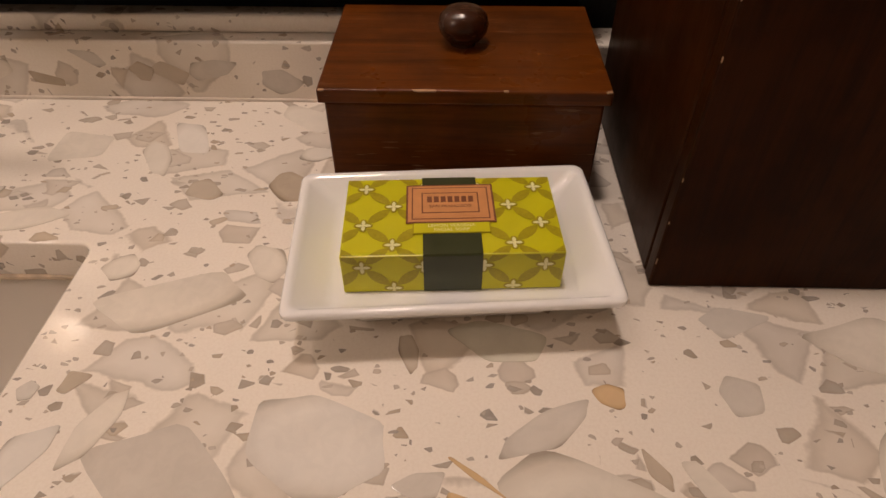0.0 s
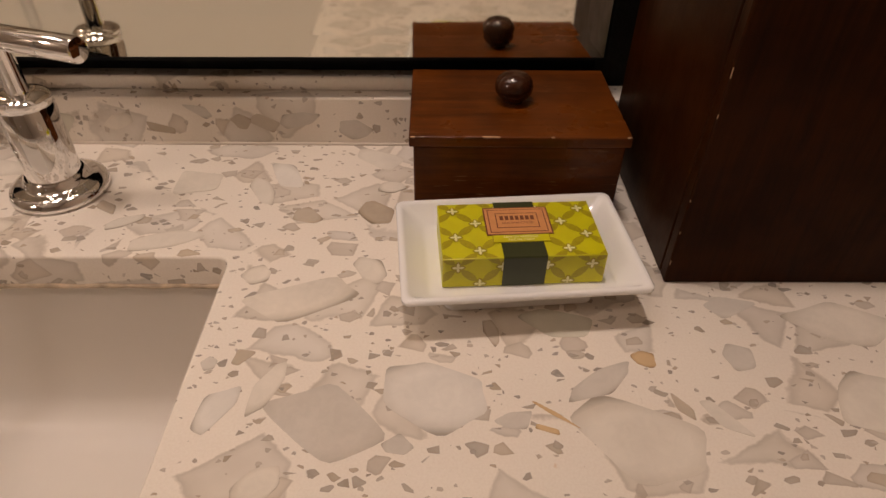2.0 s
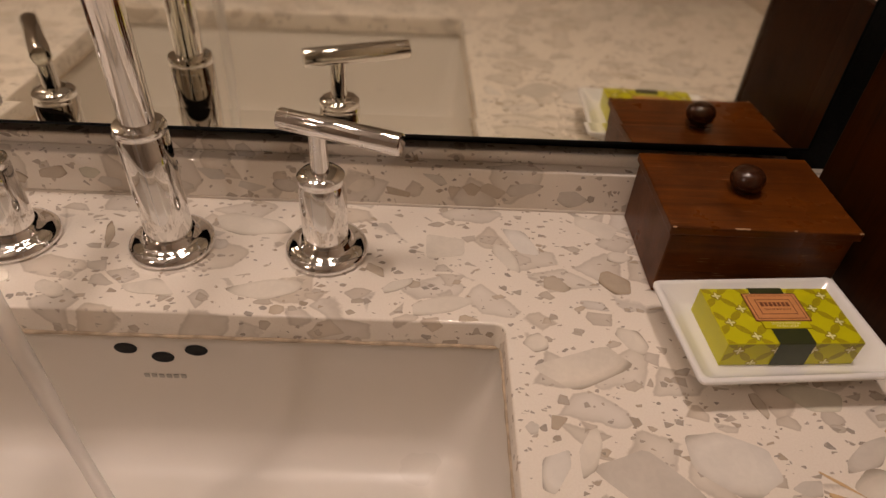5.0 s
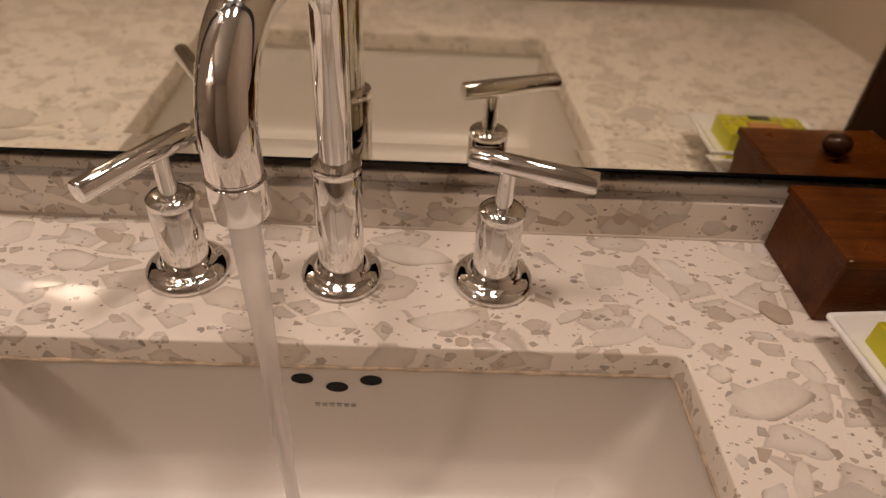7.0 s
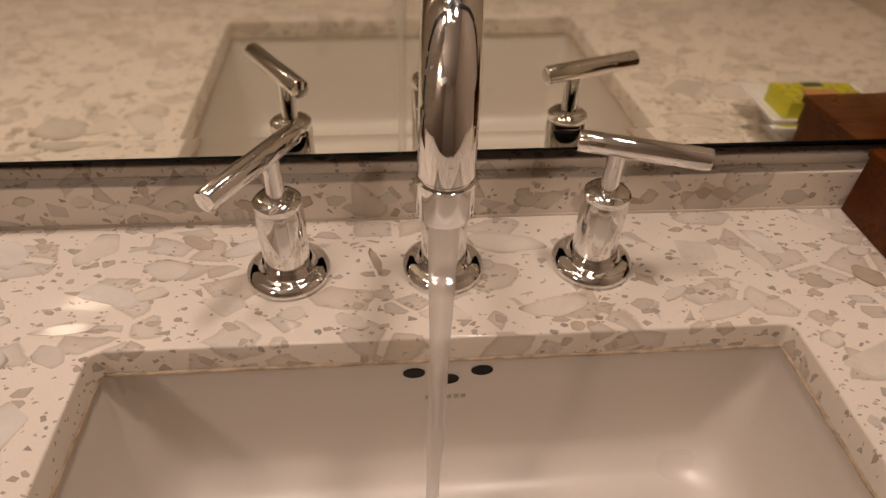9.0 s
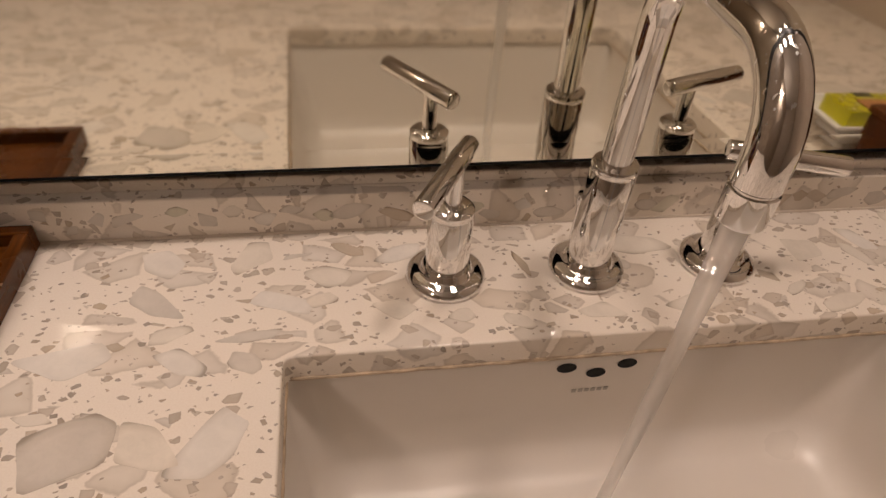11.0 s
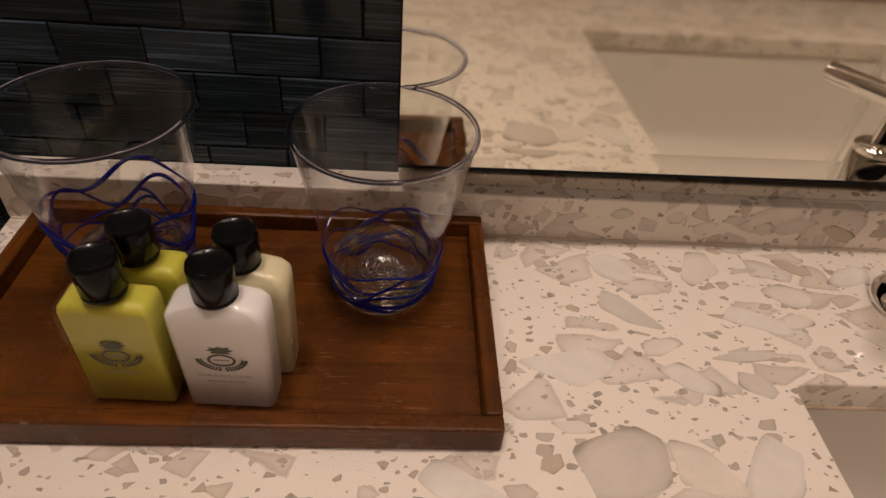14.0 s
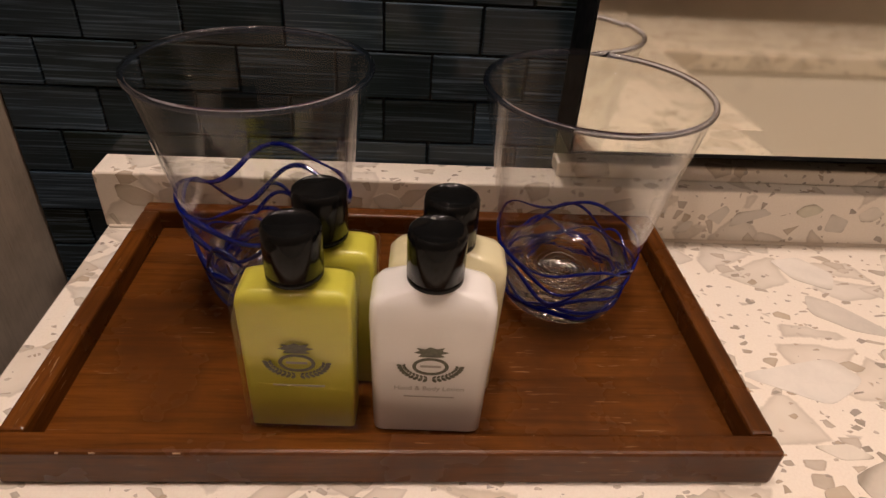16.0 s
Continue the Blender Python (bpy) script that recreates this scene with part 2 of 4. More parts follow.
TERRAZZO = terrazzo()
CHIPS = [chip_material("stone_chip_%s" % w, t) for w, t in zip(("pale", "grey", "brown", "green", "white", "amber"), CHIP_TONES)]
CHROME = chrome_material()
CERAMIC = plain("glazed_ceramic", (0.735, 0.690, 0.625), 0.32, vary=0.008, scale=5)
PORCELAIN = plain("white_porcelain", (0.86, 0.85, 0.83), 0.10, vary=0.02, scale=15, coat=0.4)
WOOD = wood("mahogany_stain", (0.046, 0.0135, 0.0024), (0.168, 0.055, 0.0095), rough=0.24, spec=0.25, scratched=0.6)
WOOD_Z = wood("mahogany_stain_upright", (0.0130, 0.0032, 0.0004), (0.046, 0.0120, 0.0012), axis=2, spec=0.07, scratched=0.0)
WOOD_Y = wood("mahogany_stain_across", (0.046, 0.0135, 0.0024), (0.168, 0.055, 0.0095), rough=0.24, axis=1, spec=0.25, scratched=0.6)
WOOD_BOX = wood("walnut_stain", (0.044, 0.0105, 0.0012), (0.165, 0.044, 0.0045), rough=0.30, spec=0.17)
DARK_WOOD = wood("espresso_stain", (0.018, 0.009, 0.005), (0.045, 0.020, 0.010), rough=0.45)
KNOB_WOOD = wood("knob_stain", (0.026, 0.008, 0.003), (0.060, 0.018, 0.006), rough=0.20, coat=0.25)
WORN = plain("bare_worn_wood", (0.42, 0.26, 0.15), 0.7, vary=0.2, scale=300)
BLACK_PLASTIC = plain("black_plastic", (0.005, 0.005, 0.005), 0.16, vary=0.1, spec=0.16)
BLACK_EDGE = plain("black_mirror_backing", (0.005, 0.006, 0.007), 0.45, vary=0.2, spec=0.12)
HOLE_SHADE = plain("hole_shade", (0.006, 0.006, 0.006), 0.8, vary=0.1)
GROUT = plain("dark_grout", (0.012, 0.012, 0.012), 0.85, vary=0.25, scale=300, relief=0.3)
SEALANT = plain("stained_sealant", (0.47, 0.37, 0.26), 0.6, vary=0.35, scale=120)
TILE = glass_tile_material()
def thin_glass(name, least=0.03, grow=0.75, power=4.0):
    """A thin clear wall: light passes straight on, with a gloss that grows towards its edges."""
    m, nt, b = material(name)
    out = nt.nodes["Material Output"]
    weight = node(nt, "ShaderNodeLayerWeight", Blend=0.5)
    gloss = node(nt, "ShaderNodeBsdfGlossy", Roughness=0.015)
    gloss.inputs["Color"].default_value = (1, 1, 1, 1)
    passing = nt.nodes.new("ShaderNodeBsdfTransparent")
    passing.inputs["Color"].default_value = (0.985, 0.988, 0.985, 1)
    fac = calc(nt, "ADD", calc(nt, "MULTIPLY", calc(nt, "POWER", weight.outputs["Facing"], power), grow), least)
    blend = nt.nodes.new("ShaderNodeMixShader")
    nt.links.new(fac, blend.inputs["Fac"])
    nt.links.new(passing.outputs[0], blend.inputs[1])
    nt.links.new(gloss.outputs[0], blend.inputs[2])
    nt.links.new(blend.outputs[0], out.inputs["Surface"])
    nt.nodes.remove(b)
    return m


THIN_GLASS = thin_glass("thin_clear_glass")
FOOT_GLASS = clear("thick_clear_glass", (0.99, 0.99, 0.99))
FOOT_GLASS.node_tree.nodes["Principled BSDF"].inputs["Alpha"].default_value = 0.97
foot_tree = FOOT_GLASS.node_tree
foot_waves = noise_tex(foot_tree, coords(foot_tree, (1.0, 1.0, 2.2)), 110, 2, 0.5, 1.6)
bump(foot_tree, foot_tree.nodes["Principled BSDF"], foot_waves.outputs["Fac"], 0.14, 0.003)
BLUE_GLASS = clear("cobalt_glass", (0.002, 0.008, 0.17), 0.02)
BLUE_GLASS.node_tree.nodes["Principled BSDF"].inputs["Transmission Weight"].default_value = 0.2
RIM_GLASS = clear("faint_blue_glass", (0.70, 0.75, 0.96), 0.03, 1.45)
WATER = clear("aerated_water", (0.97, 0.97, 0.97), 0.35, 1.20)
WATER.node_tree.nodes["Principled BSDF"].inputs["Transmission Weight"].default_value = 0.80
WATER.node_tree.nodes["Principled BSDF"].inputs["Alpha"].default_value = 0.50
WALL_PAINT = plain("beige_wall_paint", (0.52, 0.44, 0.35), 0.75, vary=0.05, scale=8, relief=0.05)
PANEL = wood("pale_veneer", (0.50, 0.42, 0.33), (0.62, 0.53, 0.43), rough=0.5, axis=2, coat=0.0)
CEILING_PAINT = plain("cream_ceiling_paint", (0.62, 0.57, 0.50), 0.85, vary=0.03, scale=6)
FLOOR_STONE = plain("beige_floor_stone", (0.34, 0.28, 0.22), 0.35, vary=0.12, scale=9)
CABINET = wood("vanity_stain", (0.035, 0.013, 0.007), (0.08, 0.030, 0.014), axis=2)
SOAP_PAPER = plain("lime_card", (0.56, 0.53, 0.004), 0.34, vary=0.04, scale=60)
SOAP_LEAF = plain("olive_gold_ink", (0.36, 0.305, 0.006), 0.35, vary=0.10, scale=900)
SOAP_WHITE = plain("cream_ink", (0.80, 0.77, 0.40), 0.35, vary=0.03)
SOAP_BAND = plain("dark_olive_card", (0.036, 0.042, 0.012), 0.38, vary=0.05, scale=60)
COPPER = plain("copper_ink", (0.60, 0.27, 0.10), 0.36, vary=0.06, scale=200)
COPPER_DARK = plain("brown_ink", (0.20, 0.070, 0.030), 0.4, vary=0.05)
LOTION = plain("white_bottle", (0.86, 0.845, 0.82), 0.22, vary=0.02, coat=0.3)
CREAM = plain("cream_bottle", (0.72, 0.66, 0.42), 0.24, vary=0.03, coat=0.3)
TISSUE_CARD = plain("pale_pink_card", (0.62, 0.47, 0.40), 0.6, vary=0.05)
LABEL_INK = plain("grey_green_ink", (0.12, 0.12, 0.085), 0.5, vary=0.25, scale=900)
FAINT_INK = plain("pale_grey_ink", (0.42, 0.40, 0.36), 0.5, vary=0.1)

m, nt, b = material("lime_liquid")
b.inputs["Base Color"].default_value = (0.66, 0.62, 0.080, 1)
b.inputs["Transmission Weight"].default_value = 0.10
b.inputs["Roughness"].default_value = 0.30
b.inputs["IOR"].default_value = 1.42
LIQUID = m

m, nt, b = material("silvered_glass")
b.inputs["Base Color"].default_value = (0.90, 0.885, 0.785, 1)
b.inputs["Metallic"].default_value = 1.0
b.inputs["Roughness"].default_value = 0.052
MIRROR_GLASS = m

m, nt, b = material("lamp_diffuser")
b.inputs["Emission Color"].default_value = (*LAMP_COLOR, 1)
b.inputs["Emission Strength"].default_value = 14.0
DIFFUSER = m
m, nt, b = material("lamp_shade_glow")
b.inputs["Emission Color"].default_value = (*LAMP_COLOR, 1)
b.inputs["Emission Strength"].default_value = 135.0
SHADE_GLOW = m


# ---- builders ----
def part(name, bm, mat, parent=None, label="", smooth=False, angle=40):
    """Links a bmesh as one mesh object, under a thing or a part."""
    me = bpy.data.meshes.new(name)
    bm.normal_update()
    if smooth:
        for f in bm.faces:
            f.smooth = True
        for e in bm.edges:
            if len(e.link_faces) == 2 and e.calc_face_angle(0) > radians(angle):
                e.smooth = False
    bm.to_mesh(me)
    bm.free()
    for mm in (mat if isinstance(mat, (list, tuple)) else [mat]):
        me.materials.append(mm)
    ob = new(name, me)
    if parent:
        ob.parent = parent
    if label:
        tagged(ob, label=label)
    return ob


def empty(name, m=None):
    ob = new(name)
    ob.empty_display_size = 0.02
    if m is not None:
        ob.matrix_world = m
    return ob


def box(x0, x1, y0, y1, z0, z1, bevel=0.0, segments=2, bm=None):
    bm = bm or bmesh.new()
    made = bmesh.ops.create_cube(bm, size=1)["verts"]
    for v in made:
        v.co = Vector((x0 + (v.co.x + 0.5) * (x1 - x0), y0 + (v.co.y + 0.5) * (y1 - y0), z0 + (v.co.z + 0.5) * (z1 - z0)))
    if bevel:
        edges = list({e for v in made for e in v.link_edges})
        bmesh.ops.bevel(bm, geom=edges, offset=bevel, segments=segments, affect="EDGES", profile=0.5)
    return bm


def lathe(profile, n=40, bm=None, at=(0, 0, 0), sx=1.0, sy=1.0):
    """Turns (radius, height) pairs about z; ends with radius 0 close in a point."""
    bm = bm or bmesh.new()
    rings = []
    for r, z in profile:
        if r <= 1e-6:
            rings.append([bm.verts.new((at[0], at[1], at[2] + z))])
        else:
            rings.append([bm.verts.new((at[0] + sx * r * math.cos(2 * math.pi * k / n), at[1] + sy * r * math.sin(2 * math.pi * k / n), at[2] + z)) for k in range(n)])
    for a, b2 in zip(rings, rings[1:]):
        for k in range(n):
            j = (k + 1) % n
            if len(a) == 1 and len(b2) == 1:
                continue
            if len(a) == 1:
                bm.faces.new((a[0], b2[j], b2[k]))
            elif len(b2) == 1:
                bm.faces.new((a[k], a[j], b2[0]))
            else:
                bm.faces.new((a[k], a[j], b2[j], b2[k]))
    bmesh.ops.recalc_face_normals(bm, faces=bm.faces)
    return bm


def tube(points, radius, n=20, bm=None, closed=False):
    """A round tube along points; radius is a number or one for each point."""
    bm = bm or bmesh.new()
    pts = [Vector(p) for p in points]
    radii = radius if isinstance(radius, (list, tuple)) else [radius] * len(pts)
    rings, ref = [], None
    for k, p in enumerate(pts):
        a = pts[k - 1] if k or closed else p
        c = pts[(k + 1) % len(pts)] if k + 1 < len(pts) or closed else p
        d = (c - a).normalized()
        if ref is None:
            ref = Vector((1, 0, 0)) if abs(d.x) < 0.8 else Vector((0, 1, 0))
        u = (ref - d * ref.dot(d)).normalized()
        ref = u
        w = d.cross(u)
        rings.append([bm.verts.new(p + radii[k] * (math.cos(2 * math.pi * j / n) * u + math.sin(2 * math.pi * j / n) * w)) for j in range(n)])
    pairs = list(zip(rings, rings[1:])) + ([(rings[-1], rings[0])] if closed else [])
    for a, c in pairs:
        for j in range(n):
            i = (j + 1) % n
            bm.faces.new((a[j], a[i], c[i], c[j]))
    if not closed:
        bm.faces.new(rings[0][::-1])
        bm.faces.new(rings[-1])
    bmesh.ops.recalc_face_normals(bm, faces=bm.faces)
    return bm


def rounded(x0, x1, y0, y1, r, n=6):
    """The outline of a rectangle with round corners, counter-clockwise."""
    out = []
    for cx, cy, a0 in ((x1 - r, y1 - r, 0), (x0 + r, y1 - r, 90), (x0 + r, y0 + r, 180), (x1 - r, y0 + r, 270)):
        for k in range(n + 1):
            a = radians(a0 + 90 * k / n)
            out.append((cx + r * math.cos(a), cy + r * math.sin(a)))
    return out


def loops(rows, cap_first=True, cap_last=True, bm=None):
    """Skins a stack of outlines, each a list of points with the same count."""
    bm = bm or bmesh.new()
    rings = [[bm.verts.new(p) for p in row] for row in rows]
    n = len(rings[0])
    for a, c in zip(rings, rings[1:]):
        for k in range(n):
            j = (k + 1) % n
            bm.faces.new((a[k], a[j], c[j], c[k]))
    if cap_first:
        bm.faces.new(rings[0][::-1])
    if cap_last:
        bm.faces.new(rings[-1])
    bmesh.ops.recalc_face_normals(bm, faces=bm.faces)
    return bm


def sheet(outline, place, bm=None):
    """A flat shape: outline of (u, v), put in place by a function."""
    bm = bm or bmesh.new()
    bm.faces.new([bm.verts.new(place(u, v)) for u, v in outline])
    return bm


def setting(ob, label="", category=""):
    return tagged(ob, label=label, category=category, kind="structure")


# ---- the room ----
setting(part("floor", box(-1.06, RIGHT_WALL + 0.1, BACK_ROOM - 0.1, 0.25, -0.1, 0.0), FLOOR_STONE), "polished beige stone bathroom floor", "floor")
setting(part("ceiling", box(-1.06, RIGHT_WALL + 0.1, BACK_ROOM - 0.1, 0.25, CEILING, CEILING + 0.1), CEILING_PAINT), "plain cream painted bathroom ceiling", "ceiling")
setting(part("wall_panel", box(LEFT_WALL - 0.04, LEFT_WALL, -0.56, 0.25, 0, CEILING), PANEL), "pale brown veneered side wall beside the counter", "wall")
setting(part("wall_west", box(-1.06, -0.96, BACK_ROOM, 0.25, 0, CEILING), WALL_PAINT), "plain beige painted wall with a lamp", "wall")
setting(part("wall_east", box(RIGHT_WALL, RIGHT_WALL + 0.1, BACK_ROOM, 0.25, 0, CEILING), WALL_PAINT), "plain beige painted side wall", "wall")
setting(part("wall_south", box(-1.06, RIGHT_WALL + 0.1, BACK_ROOM - 0.1, BACK_ROOM, 0, CEILING), WALL_PAINT), "plain beige painted wall opposite the mirror", "wall")
wall_north = setting(part("wall_north", box(-1.06, RIGHT_WALL + 0.1, WALL_Y + 0.004, 0.25, 0, CEILING), GROUT), "wall of dark streaked glass bricks with dark grout", "wall")

for lx, ly in DOWNLIGHTS:
    light = tagged(empty("downlight", pose(lx, ly, CEILING)), "round recessed ceiling downlight with painted trim ring", "ceiling light", "ceiling downlights")
    part("trim_ring", lathe([(0.087, -0.002), (0.103, -0.004), (0.105, 0.0), (0.087, 0.0), (0.087, -0.002)]), CEILING_PAINT, light, smooth=True)
    part("diffuser", lathe([(0.0, -0.001), (0.086, -0.001), (0.086, 0.0), (0.0, 0.0)]), DIFFUSER, light, "glowing warm white lamp face")

sconce = tagged(empty("wall_lamp", pose(SCONCE[0], SCONCE[1], SCONCE[2])), "small glowing wall lamp with a round white shade", "wall lamp")
part("shade", lathe([(0.0, 0.056), (0.032, 0.053), (0.046, 0.031), (0.051, 0.0), (0.046, -0.031), (0.032, -0.053), (0.0, -0.056)], 32), SHADE_GLOW, sconce, "glowing white glass shade", smooth=True)
part("wall_plate", box(-0.1, -0.09, -0.035, 0.035, -0.06, 0.06, 0.003), CHROME, sconce)
part("arm", tube([(-0.092, 0, 0), (-0.06, 0, 0.03), (-0.03, 0, 0.03)], 0.006, 12), CHROME, sconce)

# vanity below the counter
vanity = tagged(empty("vanity_cabinet", pose(0, 0, 0)), "dark stained wooden vanity cabinet under the stone counter", "cabinet")
part("back_panel", box(-0.64, 0.64, -0.02, 0.0, 0.10, C - 0.022), CABINET, vanity)
part("side_panel", box(-0.64, -0.62, -0.55, -0.021, 0.10, C - 0.022), CABINET, vanity)
part("side_panel", box(0.62, 0.64, -0.55, -0.021, 0.10, C - 0.022), CABINET, vanity)
part("bottom_panel", box(-0.619, 0.619, -0.55, -0.021, 0.10, 0.12), CABINET, vanity)
part("plinth", box(-0.62, 0.62, -0.50, -0.02, 0.0, 0.0995), DARK_WOOD, vanity)
for k in range(3):
    x0 = -0.639 + k * 0.427
    door = part("door", box(x0, x0 + 0.424, -0.571, -0.5505, 0.11, C - 0.03, 0.002), CABINET, vanity)
    part("handle", tube([(x0 + 0.37, -0.585, 0.62), (x0 + 0.37, -0.585, 0.74)], 0.005, 12), CHROME, door)


# ---- counter ----
def counter_mesh():
    x0, x1, y0, y1 = SINK
    bm = bmesh.new()
    outer = [(LEFT_END, FRONT), (RIGHT_WALL - 0.001, FRONT), (RIGHT_WALL - 0.001, WALL_Y + 0.0005), (LEFT_END, WALL_Y + 0.0005)]
    inner = [(x0, y0), (x1, y0), (x1, y1), (x0, y1)]
    rows = []
    for z in (C, C - 0.020):
        rows.append(([bm.verts.new((*p, z)) for p in outer], [bm.verts.new((*p, z)) for p in inner]))
    (to, ti), (bo, bi) = rows
    for k in range(4):
        j = (k + 1) % 4
        bm.faces.new((to[k], to[j], ti[j], ti[k]))
        bm.faces.new((bo[j], bo[k], bi[k], bi[j]))
        bm.faces.new((bo[k], bo[j], to[j], to[k]))
        bm.faces.new((bi[j], bi[k], ti[k], ti[j]))
    bmesh.ops.recalc_face_normals(bm, faces=bm.faces)
    upright = [e for e in bm.edges if abs(e.verts[0].co.z - e.verts[1].co.z) > 0.01 and e.verts[0] in ti + bi]
    bmesh.ops.bevel(bm, geom=upright, offset=0.006, segments=4, affect="EDGES", profile=0.5)
    rim = [e for e in bm.edges if all(abs(v.co.z - C) < 1e-6 for v in e.verts) and any(abs(f.normal.z) < 0.5 for f in e.link_faces)]
    bmesh.ops.bevel(bm, geom=rim, offset=0.0016, segments=3, affect="EDGES", profile=0.5)
    return bm


countertop = setting(part("countertop", counter_mesh(), TERRAZZO, smooth=True, angle=50), "polished cream terrazzo bathroom countertop with grey stone chips", "countertop")
backsplash = setting(part("backsplash", box(LEFT_END, RIGHT_WALL - 0.001, 0.0, WALL_Y, C, SPLASH, 0.0012), TERRAZZO), "low cream terrazzo backsplash strip behind the counter", "backsplash")
bead = setting(part("sealant_bead", tube([(LEFT_END + 0.002, -0.0003, C + 0.0004), (RIGHT_WALL - 0.002, -0.0003, C + 0.0004)], 0.0012, 8), plain("translucent_sealant", (0.62, 0.54, 0.45), 0.5)), "thin beige sealant line along the backsplash", "sealant")


# ---- sink ----
def sink_mesh():
    x0, x1, y0, y1 = SINK
    g, gb = 0.003, 0.0100     # the bowl reaches back under the counter

    def ring(inset, r, depth, front):
        return [(x, y, C - depth) for x, y in rounded(x0 - g + inset, x1 + g - inset, y0 - g + inset * front, y1 + gb - inset, r, 6)]

    rows = [ring(-0.016, 0.006, 0.0205, 1), ring(-0.001, 0.008, 0.0207, 1), ring(0.0, 0.010, 0.0225, 1), ring(0.005, 0.018, 0.060, 3.2), ring(0.011, 0.026, 0.100, 3.2)]
    for k in range(1, 7):
        a = radians(15 * k)
        rows.append(ring(0.012 + 0.030 * (1 - math.cos(a)), 0.028, 0.105 + 0.030 * math.sin(a), 2.4 + 0.8 * math.cos(a)))
    rows.append([(x, y, C - 0.139) for x, y in rounded(-0.06, 0.06, -0.31, -0.20, 0.03, 6)])
    return loops(rows, cap_first=False)


sink = tagged(empty("sink", pose(0, 0, 0)), "cream white rectangular ceramic undermount sink, water running in", "sink")
part("basin", sink_mesh(), CERAMIC, sink, smooth=True, angle=35)
WALL_BACK = SINK[3] + 0.0100
# the basin wall is uncut: flat dark discs paint the shade inside the openings
for hx, hz in ((-0.0220, 0.8081), (0.0005, 0.8015), (0.0228, 0.8081)):
    hole = part("overflow_hole", lathe([(0.0, 0.0), (0.0073, 0.0), (0.0073, 0.0004), (0.0, 0.0004)], 28, sy=0.60), HOLE_SHADE, sink, "flat dark oval painting the shade inside an overflow opening")
    hole.matrix_world = pose(hx, WALL_BACK - 0.0002 - 0.133 * (C - 0.0225 - hz), hz, 82.4)
for k in range(6):
    bar = part("stamped_mark", box(-0.0016, 0.0016, -0.0003, 0.0003, -0.0016, 0.0016), FAINT_INK, sink)
    bar.matrix_world = pose(-0.013 + 0.0048 * k, WALL_BACK - 0.0060, 0.7850)

sx0, sx1, sy0, sy1 = SINK
for (ax, ay), (bx, by) in (((sx0, sy1), (sx1, sy1)), ((sx0, sy0), (sx0, sy1)), ((sx1, sy0), (sx1, sy1))):
    part("sealant", tube([(ax + (bx - ax) * k / 30, ay + (by - ay) * k / 30, C - 0.0206 + 0.0003 * math.sin(2.3 * k)) for k in range(31)], [0.0012 + 0.0005 * math.sin(1.7 * k) ** 2 for k in range(31)], 8), SEALANT, sink, "stained yellow brown sealant line", smooth=True)

# ---- faucet ----
FAUCET_Y = -0.054


def flange(bm):
    return lathe([(0.0, 0.0), (0.0265, 0.0), (0.0275, 0.0015), (0.0275, 0.003), (0.0262, 0.0058), (0.0225, 0.0076), (0.0195, 0.0079), (0.0178, 0.0092), (0.0172, 0.0115), (0.0160, 0.0128), (0.0, 0.0128)], 56, bm)


def tap_handle(x, angle):
    tap = tagged(empty("tap_handle", pose(x, FAUCET_Y, C)), "polished chrome lever tap handle on a round base", "tap", "faucet handles")
    part("base_flange", flange(None), CHROME, tap, smooth=True)
    part("body", lathe([(0.0148, 0.0126), (0.0148, 0.0545), (0.0142, 0.0555), (0.0142, 0.0570), (0.0148, 0.0580), (0.0146, 0.0600), (0.0125, 0.0620), (0.0085, 0.0632), (0.0, 0.0635)], 48), CHROME, tap, smooth=True)
    part("stem", lathe([(0.0062, 0.062), (0.0056, 0.066), (0.0054, 0.090), (0.0, 0.090)], 32), CHROME, tap, smooth=True)
    d = Vector((math.cos(radians(angle)), math.sin(radians(angle)), 0))
    pts, rad = [], []
    for s, r in ((-0.0240, 0.0050), (-0.0236, 0.0062), (-0.0228, 0.0066), (0.0, 0.0067), (0.0518, 0.0067), (0.0526, 0.0063), (0.0530, 0.0052)):
        pts.append(d * s + Vector((0, 0, 0.0935)))
        rad.append(r)
    part("lever", tube(pts, rad, 28), CHROME, tap, smooth=True)
    return tap


tap_handle(-0.102, -120.0)
tap_handle(0.102, -18.5)

faucet = tagged(empty("faucet", pose(0, FAUCET_Y, C)), "tall polished chrome gooseneck faucet spout, running water", "faucet")
part("base_flange", flange(None), CHROME, faucet, smooth=True)
part("body", lathe([(0.0149, 0.0126), (0.0149, 0.0835), (0.0144, 0.0843), (0.0144, 0.0852), (0.0151, 0.0860), (0.0152, 0.0888), (0.0145, 0.0906), (0.0110, 0.0915), (0.0, 0.0915)], 48), CHROME, faucet, smooth=True)
SPOUT_TURN = -6.2
side = Vector((math.sin(radians(SPOUT_TURN)), -math.cos(radians(SPOUT_TURN)), 0))
TOP, REACH, BEND = 0.2175, 0.135, 0.038
spine = [Vector((0, 0, 0.088)), Vector((0, 0, 0.13)), Vector((0, 0, TOP - BEND))]
for k in range(1, 11):
    a = radians(9 * k)
    spine.append(side * (BEND * (1 - math.cos(a))) + Vector((0, 0, TOP - BEND + BEND * math.sin(a))))
for k in range(0, 11):
    a = radians(9 * k)
    spine.append(side * (REACH - BEND + BEND * math.sin(a)) + Vector((0, 0, TOP - BEND + BEND * math.cos(a))))
spine.append(side * REACH + Vector((0, 0, 0.1700)))
part("spout_tube", tube(spine, 0.0099, 36), CHROME, faucet, smooth=True)
tip = side * REACH
